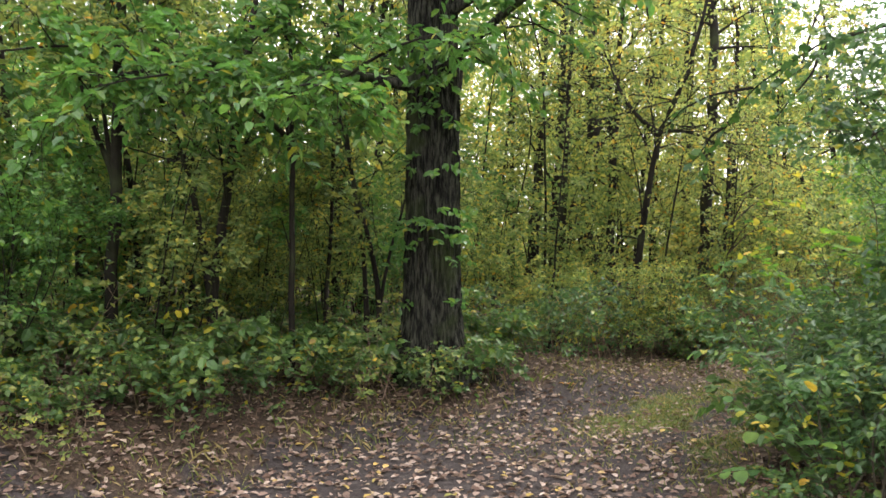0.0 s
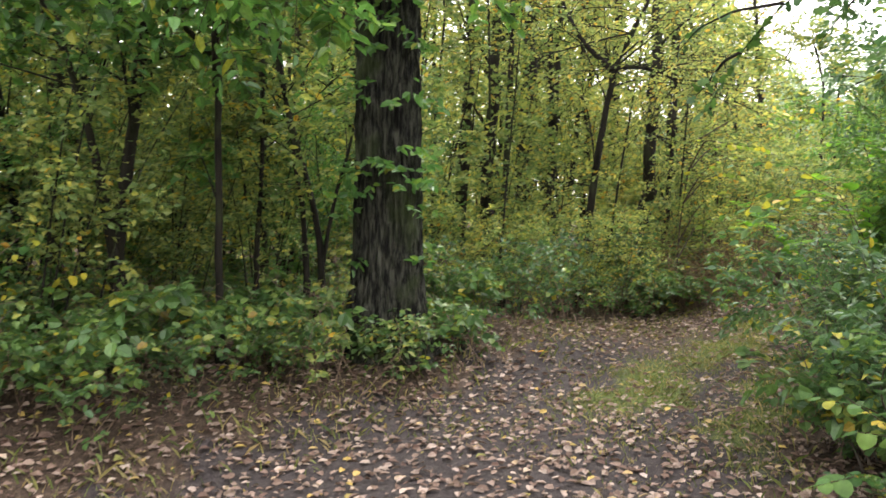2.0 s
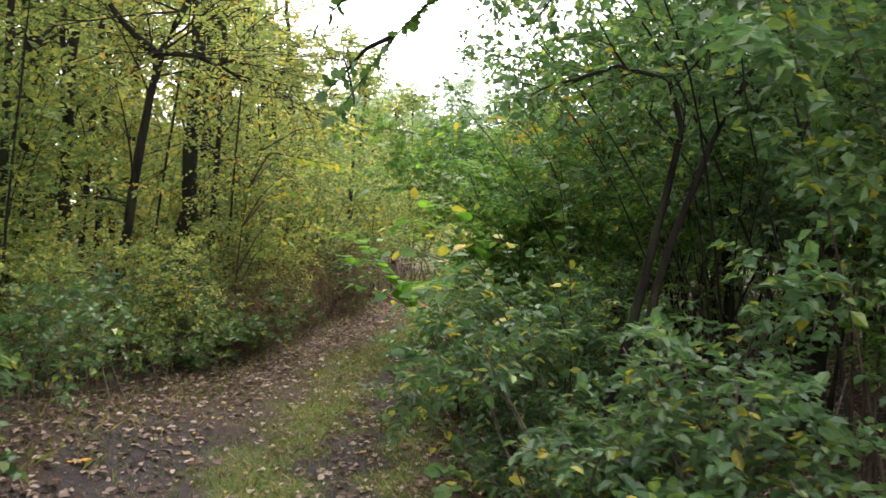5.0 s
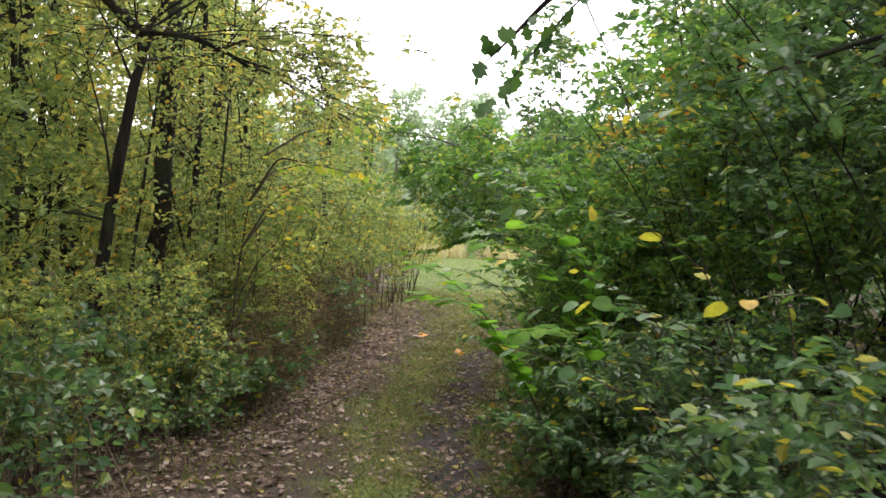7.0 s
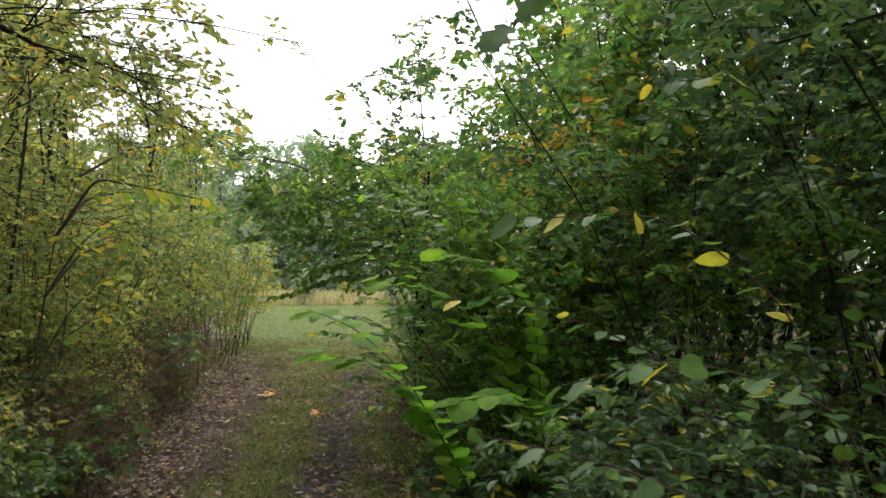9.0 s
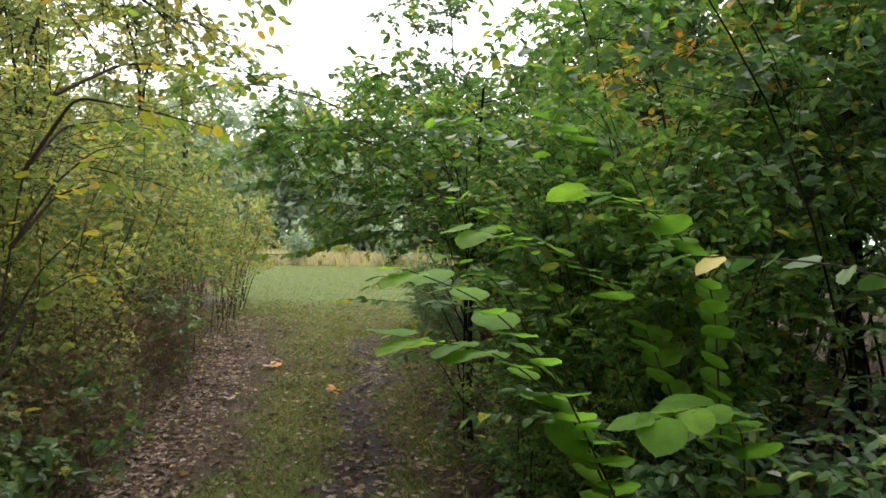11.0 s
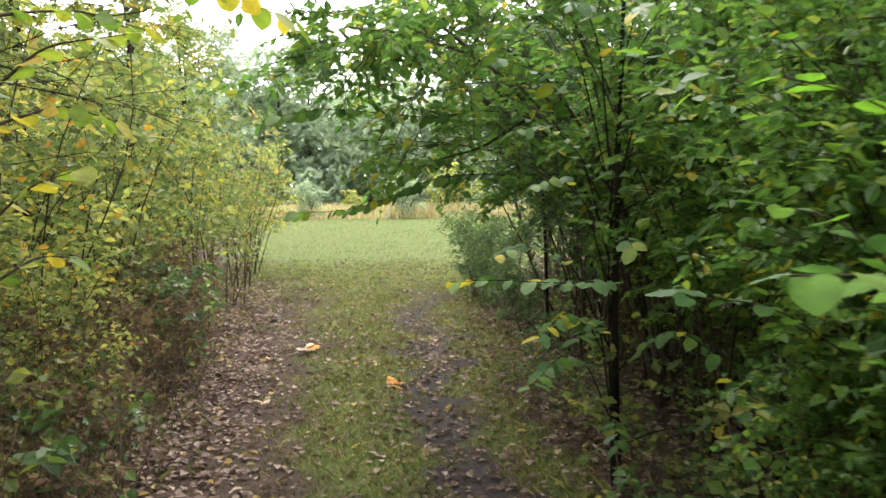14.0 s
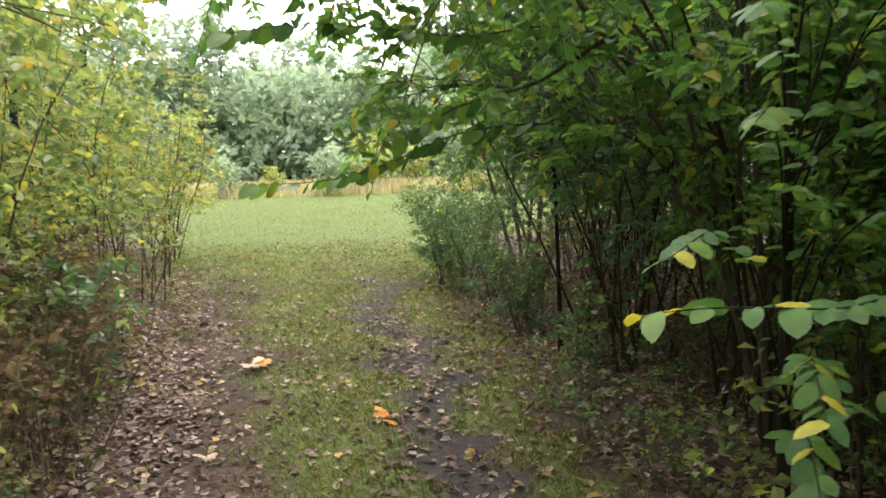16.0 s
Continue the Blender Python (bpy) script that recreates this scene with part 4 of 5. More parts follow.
place_all(far_bush, [(x, 45 + rs.uniform(-1.0, 4)) for x in np.arange(-9, 22, 2.1)], rs, (0.4, 1.2))


def leaf_cloud(name, label, seed, clumps, per, box, mat, size):
    """Leaf clumps that fill the depth of the wood."""
    rng = np.random.default_rng(seed)
    c = np.stack([rng.uniform(box[0], box[1], clumps), rng.uniform(box[2], box[3], clumps), rng.uniform(box[4], box[5], clumps)], -1)
    off = rng.standard_normal((clumps, per, 3)) * rng.uniform(0.35, 0.8, (clumps, 1, 1)) * [1, 1, 0.7]
    p = (c[:, None] + off).reshape(-1, 3)
    p = p[p[:, 2] > 0.2]
    v, f = leaf_arrays(p, rng.standard_normal(p.shape), rng.standard_normal(p.shape) + [0, 0, 0.8], size * rng.uniform(0.6, 1.3, len(p)), 0.65, "far")
    return tagged(new(name, np_mesh(name, v, f, mat)), label, "foliage", "", "stuff")


leaf_cloud("wood_foliage", "yellow-green foliage deep in the wood", 401, 1250, 56, (-24, -8, 4, 34, 0.3, 11), M_YELLOW, 0.14)
leaf_cloud("shade_foliage", "green foliage deep in the shaded wood", 402, 850, 56, (-22, -7.5, -9, 6, 0.3, 7), M_OAK, 0.13)
# Far backdrop, also in the leaf colour paled for haze.
leaf_cloud("far_wood", "far woodland beyond the meadow, leaf colour paled to grey-green for haze", 404, 2900, 20, (-38, 46, 70, 82, 0.3, 8.0), M_FARHAZE, 0.72)
leaf_cloud("brush_foliage", "low brush deep in the wood", 405, 640, 45, (-21, -6.5, -9, 30, 0.2, 2.6), M_WOOD, 0.14)
leaf_cloud("deep_wood", "green depths of the far wood", 406, 1500, 22, (-46, -21, -30, 50, 0.2, 10), M_WOOD, 0.44)
leaf_cloud("back_wood", "green depths of the wood behind", 407, 500, 24, (-24, 30, -30, -12, 0.2, 9), M_WOOD, 0.34)
leaf_cloud("thicket_foliage", "dark green foliage deep in the thicket", 403, 820, 46, (5.2, 20, 1, 28, 0.3, 9), M_THICKET, 0.16)
leaf_cloud("thicket_brush", "low dark brush on the floor of the thicket", 408, 260, 44, (4.0, 13, 3.5, 19, 0.2, 1.5), M_THICKET, 0.12)


# ---- loose leaves and grass ----
def strew(name, label, cat, n, box, want, size, mat, seed, curl=0.35, shape="near"):
    rng = np.random.default_rng(seed)
    x, y = rng.uniform(box[0], box[1], n), rng.uniform(box[2], box[3], n)
    k = rng.random(n) < want(x, y)
    x, y = x[k], y[k]
    base = np.stack([x, y, gh(x, y) + rng.uniform(0.004, 0.02, len(x))], -1)
    a = rng.uniform(0, 6.28, len(x))
    way = np.stack([np.cos(a), np.sin(a), rng.uniform(-0.05, 0.35, len(x))], -1)
    nor = np.array([0, 0, 1.0]) + curl * rng.standard_normal((len(x), 3))
    v, f = leaf_arrays(base, way, nor, size * rng.uniform(0.5, 1.3, len(x)), 0.65, shape)
    return tagged(new(name, np_mesh(name, v, f, mat)), label, cat, "", "stuff")


def litter_want(x, y):
    u = across(x, y)
    inside = S((u + 0.25) / 0.2) * S((1.1 - u) / 0.15)
    track = S((y - 3.2) / 2.6)
    w = (1 - track) * 0.9 + track * (0.6 * S((0.36 - u) / 0.2) + 0.36 + 0.3 * S((u - 0.8) / 0.1) + 0.4 * np.exp(-((u - 0.73) / 0.08) ** 2))
    return inside * w * S((20 - y) / 6) * S((y + 6.5) / 3) * 0.85


strew("leaf_litter", "carpet of fallen brown and pale leaves on the track", "fallen leaves", 150000, (-4.5, 8.5, -6.5, 22), litter_want, 0.056, M_LITTER, 301)
strew("edge_litter", "pale pinkish fallen leaves along the edge of the track", "fallen leaves", 15000, (-2.5, -0.9, 8.5, 21), lambda x, y: np.exp(-((across(x, y) - 0.13) / 0.1) ** 2) * 0.6, 0.05, M_PINK, 303, 0.45)
strew("floor_litter", "brown fallen leaves on the forest floor", "fallen leaves", 90000, (-11, 11, -9, 21), lambda x, y: np.where((x < xl(y)) | (x > xr(y)) | (y < -6), 0.55, 0.0) * np.clip(1.3 - 0.1 * np.hypot(x, (y - 6) * 0.6), 0, 1), 0.065, M_LITTER, 302, 0.35, "far")

strew("meadow_leaves", "scattered small fallen leaves on the mown grass", "fallen leaves", 2600, (-2.4, 3, 14, 24), lambda x, y: 0.7 * (across(x, y) > 0) * (across(x, y) < 1), 0.06, M_LITTER, 306, 0.5, "far")
strew("hollow_litter", "brown leaves on the shaded floor of the thicket", "fallen leaves", 26000, (0.4, 4.6, 3, 18), lambda x, y: 0.85 * S((x - xr(y) + 0.1) / 0.3), 0.062, M_LITTER, 304, 0.4, "far")
strew("verge_litter", "brown and yellow leaves on the grassy verge", "fallen leaves", 9000, (-5, -0.6, -2.5, 5), lambda x, y: 0.8 * S((xl(y) + 0.5 - x) / 0.4), 0.06, M_LITTER, 305, 0.4, "far")


def blades(name, label, n, box, want, height, mat, seed, lean=0.5):
    rng = np.random.default_rng(seed)
    x, y = rng.uniform(box[0], box[1], n), rng.uniform(box[2], box[3], n)
    k = rng.random(n) < want(x, y)
    x, y = x[k], y[k]
    h = height * rng.uniform(0.4, 1.3, len(x))
    base = np.stack([x, y, gh(x, y) - 0.005], -1)
    a = rng.uniform(0, 6.28, len(x))
    w = np.stack([np.cos(a), np.sin(a), 0 * a], -1) * (0.03 * h + 0.0024)[:, None]
    t = np.stack([np.cos(a + 1.4), np.sin(a + 1.4), 0 * a], -1) * (lean * h * rng.random(len(x)))[:, None]
    up = np.array([0, 0, 1.0]) * h[:, None]
    v = np.stack([base - w, base + w, base + 0.55 * up + 0.35 * t + 0.6 * w, base + 0.92 * up + t], 1).reshape(-1, 3)
    f = np.arange(len(x))[:, None] * 4 + np.array([0, 1, 2, 3])
    return tagged(new(name, np_mesh(name, v, f, mat)), label, "grass", "", "stuff")


blades("track_grass", "short yellowish-green grass on the track", 260000, (-2.2, 2.2, 3, 25), lambda x, y: zones(x, y)[1] ** 1.3 * S((25 - y) / 7), 0.042, M_GRASS, 311, 1.4)
blades("verge_grass", "sparse longer grass along the verge", 26000, (-3, 3, 1, 22), lambda x, y: np.exp(-((x - xl(y)) / 0.25) ** 2) + 0.7 * np.exp(-((x - xr(y)) / 0.3) ** 2), 0.085, M_GRASS, 312, 1.3)
blades("bank_grass", "olive-brown grass on the verge below the wood", 12000, (-4.5, -0.4, -2.5, 4.2), lambda x, y: S((xl(y) + 0.6 - x) / 0.4) * S((x - xl(y) + 1.6) / 0.5) * (0.45 + 0.55 * np.sin(2.7 * x + y) * np.sin(3.1 * y - x)), 0.05, M_GRASS, 315, 1.6)
blades("meadow_grass", "bright green meadow grass", 115000, (-6, 26, 14, 46), lambda x, y: S((y - 14) / 8) * (across(x, y) > 0) * (across(x, y) < 1) * np.clip(26 / y, 0, 1), 0.055, M_MEADOW, 313, 1.4)
blades("tall_dry_grass", "tall straw-coloured grass at the far side of the meadow", 60000, (-14, 34, 43, 50), lambda x, y: S((y - 43) / 3) * (0.35 + 0.65 * S(0.5 + np.sin(0.9 * x) * np.sin(1.3 * y + x))), 0.6, M_REED, 314, 0.5)


# ---- sprays and branches that reach into the track ----
def big_leaf(way, normal, length, aspect, mat, parent, at, lobed=False):
    v, f = leaf_arrays(np.zeros((1, 3)), np.array([way], float), np.array([normal], float), np.array([1.0]), aspect, "broad", lobed)
    me = np_mesh("leaf", v, f, mat, True)
    ob = child("leaf", me, parent)
    ob.matrix_basis = Matrix.Translation(at) @ Matrix.Scale(length, 4)
    return ob


def spray(name, label, foot, lines, seed, size, mats, step, aspect=0.62, r=0.006, cat="branch", sag=0.3, bark=M_TWIG, level=1.0, lobed=False, jitter=0.2):
    """A shrub's shoots with single large leaves; lines are in the world, the foot stands on the ground."""
    rng = np.random.default_rng(seed)
    root = tagged(new(name), label, cat)
    g = float(gh(*foot))
    root.location = (*foot, g)
    for pts in lines:
        ln = smooth_line([np.subtract(q, (*foot, g)) for q in pts], 4 + 5 * len(pts))
        rad = np.linspace(r, 0.0015, len(ln))
        stem = child("shoot", np_mesh("shoot", *tube(ln, rad, 6), bark, True), root)
        run = np.r_[0, np.cumsum(np.linalg.norm(np.diff(ln, axis=0), axis=1))]
        d, side = run[-1], 1
        while d > run[-1] * 0.42:
            at = np.array([np.interp(d, run, ln[:, i]) for i in range(3)])
            t = unit(np.array([np.interp(min(d + 0.02, run[-1]), run, ln[:, i]) for i in range(3)]) - np.array([np.interp(d - 0.03, run, ln[:, i]) for i in range(3)]))
            w = unit(np.cross(t, (0, 0, 1.0)))
            way = unit(0.7 * t + side * 0.75 * w + rng.standard_normal(3) * jitter - (0, 0, sag))
            big_leaf(way, np.array([0, 0, level]) + 0.35 * rng.standard_normal(3), size * rng.uniform(0.65, 1.2), aspect * rng.uniform(0.85, 1.15), mats[int(rng.integers(len(mats)))], stem, Vector(at), lobed)
            side = -side
            d -= step * rng.uniform(0.7, 1.3)
    return root


spray("hazel_shrub", "hazel shrub with large bright-green leaves reaching over the track", (0.44, 7.45),
      [[(0.44, 7.45, 0), (0.19, 7.3, 0.7), (-0.11, 7.12, 1.2), (-0.31, 7.13, 1.38), (-0.49, 7.16, 1.44)],
       [(0.44, 7.45, 0), (0.24, 7.38, 0.6), (-0.01, 7.25, 1.05), (-0.21, 7.27, 1.22), (-0.47, 7.32, 1.25)],
       [(0.44, 7.45, 0), (0.59, 7.55, 0.8), (0.55, 7.57, 1.4), (0.39, 7.62, 1.62), (0.14, 7.6, 1.68)],
       [(0.44, 7.45, 0), (0.54, 7.6, 0.8), (0.39, 7.8, 1.3), (0.14, 7.95, 1.5), (-0.16, 8.0, 1.55)],
       [(0.44, 7.45, 0), (0.59, 7.4, 0.6), (0.49, 7.25, 1.0), (0.29, 7.05, 1.12), (0.09, 6.95, 1.1)],
       [(0.44, 7.45, 0), (0.69, 7.8, 0.9), (0.64, 8.1, 1.5), (0.49, 8.4, 1.9), (0.29, 8.6, 2.05)]], 501, 0.135, [M_BIGLEAF], 0.05, cat="shrub", aspect=0.84, sag=0.12, level=2.2, jitter=0.12)
spray("young_hazel", "young hazel with bright broad leaves close to the track", (0.72, 8.7),
      [[(0.72, 8.7, 0), (0.5, 8.6, 0.9), (0.25, 8.5, 1.45), (0.0, 8.45, 1.65), (-0.2, 8.45, 1.68)], [(0.72, 8.7, 0), (0.55, 8.4, 0.7), (0.35, 8.25, 1.15), (0.1, 8.2, 1.35), (-0.1, 8.2, 1.38)],
       [(0.72, 8.7, 0), (0.6, 8.8, 1.2), (0.4, 8.8, 1.8), (0.1, 8.8, 2.05), (-0.15, 8.85, 2.05)], [(0.72, 8.7, 0), (0.6, 8.9, 0.6), (0.4, 9.0, 1.0), (0.15, 9.05, 1.18), (-0.1, 9.1, 1.2)],
       [(0.72, 8.7, 0), (0.65, 8.5, 1.3), (0.5, 8.4, 2.0), (0.3, 8.35, 2.25), (0.1, 8.4, 2.3)], [(0.72, 8.7, 0), (0.6, 8.3, 0.5), (0.45, 8.1, 0.8), (0.25, 8.0, 0.9), (0.05, 8.0, 0.88)],
       [(0.72, 8.7, 0), (0.7, 9.2, 0.9), (0.55, 9.4, 1.5), (0.3, 9.5, 1.75), (0.05, 9.55, 1.78)],
       [(0.72, 8.7, 0), (0.6, 8.85, 1.0), (0.35, 9.0, 1.55), (0.1, 9.1, 1.75), (-0.22, 9.0, 1.8)], [(0.6, 8.85, 1.0), (0.4, 9.1, 1.7), (0.15, 9.15, 1.95), (-0.06, 9.12, 2.02)],
       [(0.72, 8.7, 0), (0.4, 8.5, 0.8), (0.0, 8.2, 1.25), (-0.25, 8.05, 1.37), (-0.47, 7.97, 1.38)], [(0.4, 8.5, 0.8), (0.1, 8.5, 1.3), (-0.05, 8.5, 1.43), (-0.2, 8.5, 1.45)],
       [(0.6, 8.85, 1.0), (0.55, 8.7, 1.6), (0.35, 8.65, 1.9), (0.12, 8.62, 1.95)]], 509, 0.088, [M_BIGLEAF, M_SIDELEAF, M_SIDELEAF], 0.05, cat="shrub", aspect=0.66, sag=0.18, level=1.8)
spray("arching_shrub", "shrub with arching stems and turning leaves over the thicket", (1.15, 5.75),
      [[(1.15, 5.75, 0), (1.0, 5.8, 0.9), (0.8, 5.85, 1.5), (0.4, 5.75, 1.75), (0.0, 5.7, 1.72)],
       [(1.15, 5.75, 0), (1.0, 5.6, 0.8), (0.7, 5.5, 1.3), (0.3, 5.45, 1.42), (0.05, 5.5, 1.35)],
       [(1.15, 5.75, 0), (1.2, 6.0, 1.2), (1.1, 6.2, 1.9), (0.8, 6.1, 2.2), (0.5, 6.1, 2.15)],
       [(1.15, 5.75, 0), (0.9, 5.5, 0.6), (0.5, 5.3, 1.05), (0.15, 5.4, 1.2), (-0.1, 5.65, 1.22)],
       [(1.15, 5.75, 0), (1.2, 5.3, 0.9), (1.05, 5.1, 1.4), (0.85, 4.95, 1.5), (0.6, 4.9, 1.45)],
       [(1.15, 5.75, 0), (1.0, 6.1, 0.8), (0.6, 6.3, 1.35), (0.2, 6.4, 1.5), (-0.05, 6.5, 1.5)]], 502, 0.08, [M_SIDELEAF] * 5 + [M_YLEAF], 0.06, cat="shrub")
def side_shoots(seed, n):
    """Shoots that lean from the dark stem out to the light over the track."""
    rng = np.random.default_rng(seed)
    out = []
    for k in range(n):
        z = 0.25 + 1.9 * k / n
        e = np.array([rng.uniform(-0.75, 0.35), rng.uniform(-1.15, -0.45), z + rng.uniform(0.05, 0.3)])
        o = np.array([0.44, 10.97, 0])
        out.append([(0.43, 10.97, 0.75 * z), tuple(o + e * (0.35, 0.35, 1) + (0, 0, -0.08)), tuple(o + e * (0.7, 0.7, 1) + (0, 0, 0.05)), tuple(o + e)])
    return out


own_tree("dark_stem", "slim dark stem among the shrubs beside the track", 0.5, 11.05, [([(0.5, 11.05, 0), (0.47, 11.03, 0.8), (0.5, 11.05, 1.5), (0.55, 11.1, 2.6)], 0.022, 0.009)],
         45, M_FRESH, limbs=9, limb_len=0.6, lo=0.45, subs=2, twigs=3, twig_len=0.25, leaves=6, leaf=0.06)
spray("track_side_shrub", "dark stemmed shrub with pale undersided leaves leaning to the track", (0.44, 10.95),
      [[(0.44, 10.95, 0), (0.42, 10.95, 0.79), (0.43, 10.99, 1.23), (0.5, 11.0, 1.47), (0.54, 11.01, 1.67), (0.5, 11.1, 2.5)],
       [(0.43, 10.97, 0.9), (0.2, 10.3, 1.1), (-0.1, 10.1, 1.12), (-0.35, 10.12, 1.14), (-0.5, 10.15, 1.13)]] + side_shoots(31, 17),
      503, 0.074, [M_SIDELEAF] * 15 + [M_YLEAF], 0.042, r=0.005, level=1.3, cat="shrub", bark=M_BARK)
spray("overhanging_shrub", "shrub whose branches hang across the track with drooping dark leaves", (1.25, 12.2),
      [[(1.25, 12.2, 0), (1.0, 12.1, 1.0), (0.5, 12.05, 1.5), (0.08, 12.07, 1.56), (-0.26, 12.12, 1.53), (-0.52, 12.15, 1.41), (-0.74, 12.18, 1.34), (-1.1, 12.24, 1.33)],
       [(1.25, 12.2, 0.2), (0.9, 12.0, 1.4), (0.28, 11.81, 1.88), (-0.05, 11.86, 1.92), (-0.24, 11.89, 1.86), (-0.47, 11.93, 1.89), (-0.89, 11.99, 1.93), (-1.2, 12.04, 1.88)],
       [(0.9, 12.0, 1.4), (0.4, 11.9, 2.1), (-0.1, 11.8, 2.4), (-0.6, 11.7, 2.4)],
       [(0.28, 11.81, 1.88), (0.0, 11.9, 1.7), (-0.3, 12.0, 1.62), (-0.5, 12.05, 1.5)],
       [(0.9, 12.0, 1.4), (0.5, 11.6, 1.8), (0.2, 11.3, 2.05), (-0.1, 11.1, 2.1)],
       [(0.9, 12.0, 1.4), (0.6, 12.4, 2.0), (0.2, 12.6, 2.3), (-0.3, 12.7, 2.3)]], 504, 0.095, [M_SIDELEAF], 0.038, r=0.012, cat="shrub", sag=0.5, level=0.25)
# The twig's backlit darkness is in its leaf colour.
spray("oak_sapling", "slender oak sapling with a lobed-leaf twig, coloured dark as if backlit, hanging over the track", (2.75, 5.4),
      [[(2.75, 5.4, 0), (2.88, 5.45, 0.9), (2.72, 5.4, 1.8), (2.65, 5.4, 2.6), (2.78, 5.42, 3.3), (2.6, 5.4, 4.2)],
       [(2.65, 5.4, 2.6), (1.9, 5.2, 3.1), (1.2, 5.0, 3.0), (0.6, 5.1, 2.75), (0.25, 5.3, 2.5), (0.05, 5.42, 2.28), (-0.1, 5.45, 2.08)],
       [(1.2, 5.0, 3.0), (1.15, 4.9, 2.75), (1.05, 4.75, 2.55), (0.95, 4.7, 2.4)],
       [(1.9, 5.2, 3.1), (1.5, 4.6, 2.9), (1.3, 4.2, 2.6), (1.2, 4.0, 2.45)],
       [(0.25, 5.3, 2.5), (0.1, 5.35, 2.45), (-0.05, 5.4, 2.3), (-0.15, 5.4, 2.2)],
       [(0.6, 5.1, 2.75), (0.35, 4.9, 2.7), (0.15, 4.8, 2.6), (0.0, 4.8, 2.45)]], 505, 0.085, [M_BACKLITLEAF], 0.042, jitter=0.8, aspect=0.75, r=0.014, cat="tree", sag=0.5, bark=M_BARK, level=0.1, lobed=True)
own_tree("arching_tree", "dark tree with twin arching stems in the thicket", 1.45, 5.72,
         [([(1.3, 5.7, 0), (1.37, 5.71, 0.45), (1.56, 5.73, 1.05), (1.61, 5.75, 1.6), (1.78, 5.76, 2.0), (1.94, 5.77, 2.28), (1.92, 5.77, 2.43), (1.78, 5.77, 2.53), (1.53, 5.77, 2.61), (1.23, 5.76, 2.5), (1.06, 5.76, 2.32)], 0.035, 0.008),
          ([(1.5, 5.72, 0), (1.59, 5.73, 0.9), (1.66, 5.74, 1.25), (1.74, 5.75, 1.6), (1.88, 5.76, 1.98), (2.03, 5.77, 2.2), (2.3, 5.8, 2.8)], 0.035, 0.012)],
         41, M_THICKET, limbs=6, limb_len=0.7, lo=0.5, subs=2, twigs=3, leaves=7, leaf=0.07)
own_tree("pointed_tree", "narrow dark-green tree with a pointed top above the thicket", 1.15, 14.4,
         [([(1.15, 14.4, 0), (1.1, 14.4, 1.5), (0.95, 14.4, 3.0), (0.85, 14.4, 4.35)], 0.016, 0.006)], 43, M_THICKET, limbs=26, limb_len=1.0, lo=0.3, subs=3, twigs=4, twig_len=0.28, leaves=8, leaf=0.08, rise=0.25, kind="far")
own_tree("turning_shrub", "slender shrub with yellow and orange autumn leaves above the thicket", 1.3, 9.3,
         [([(1.3, 9.3, 0), (1.25, 9.25, 1.2), (1.1, 9.1, 2.0), (0.9, 9.0, 2.5)], 0.016, 0.005), ([(1.25, 9.25, 1.2), (1.4, 9.1, 1.9), (1.5, 8.9, 2.4), (1.45, 8.7, 2.8)], 0.012, 0.004)],
         44, M_TURN, M_TWIG, limbs=9, limb_len=0.6, lo=0.55, subs=2, twigs=3, twig_len=0.25, leaves=6, leaf=0.058, aspect=0.75, rise=0.2)
own_tree("leaning_shrub", "broad green shrub that arches over the track", 1.2, 12.1,
         [([(1.2, 12.1, 0), (0.95, 12.1, 1.0), (0.5, 12.1, 1.8), (-0.1, 12.1, 2.3), (-0.6, 12.1, 2.35)], 0.015, 0.004),
          ([(1.2, 12.1, 0), (1.0, 11.9, 1.1), (0.7, 11.6, 2.0), (0.35, 11.4, 2.5), (-0.1, 11.3, 2.6)], 0.015, 0.004),
          ([(1.2, 12.1, 0), (1.1, 12.4, 1.2), (0.8, 12.6, 2.2), (0.4, 12.8, 2.9), (0.1, 12.9, 3.3)], 0.015, 0.004),
          ([(1.2, 12.1, 0), (1.2, 12.1, 1.2), (1.1, 11.9, 2.4), (0.9, 11.8, 3.2)], 0.015, 0.004),
          ([(0.95, 12.1, 1.0), (0.6, 12.3, 1.5), (0.2, 12.4, 1.75), (-0.2, 12.5, 1.75)], 0.015, 0.005),
          ([(1.2, 12.1, 0), (1.5, 12.2, 1.3), (1.5, 12.0, 2.4), (1.3, 11.6, 3.0)], 0.015, 0.004),
          ([(0.95, 12.0, 1.0), (0.4, 11.7, 1.9), (-0.2, 11.6, 2.3), (-0.8, 11.5, 2.3)], 0.011, 0.004),
          ([(0.95, 12.0, 1.0), (0.5, 11.3, 1.9), (0.2, 10.9, 2.4), (-0.1, 10.6, 2.5)], 0.011, 0.004),
          ([(0.5, 12.1, 1.8), (-0.2, 12.0, 2.45), (-0.8, 11.9, 2.7), (-1.2, 11.8, 2.65)], 0.015, 0.004),
          ([(0.4, 12.6, 1.9), (-0.3, 12.5, 2.3), (-0.9, 12.4, 2.35), (-1.25, 12.3, 2.2)], 0.015, 0.004),
          ([(0.95, 12.2, 1.0), (0.4, 12.6, 2.0), (-0.2, 12.9, 2.6), (-0.7, 13.0, 2.7)], 0.011, 0.004)],
         42, M_FRESH, M_PALEBARK, limbs=10, limb_len=0.75, lo=0.35, subs=3, twigs=3, twig_len=0.28, leaves=9, leaf=0.066, rise=0.1, flat=0.6)


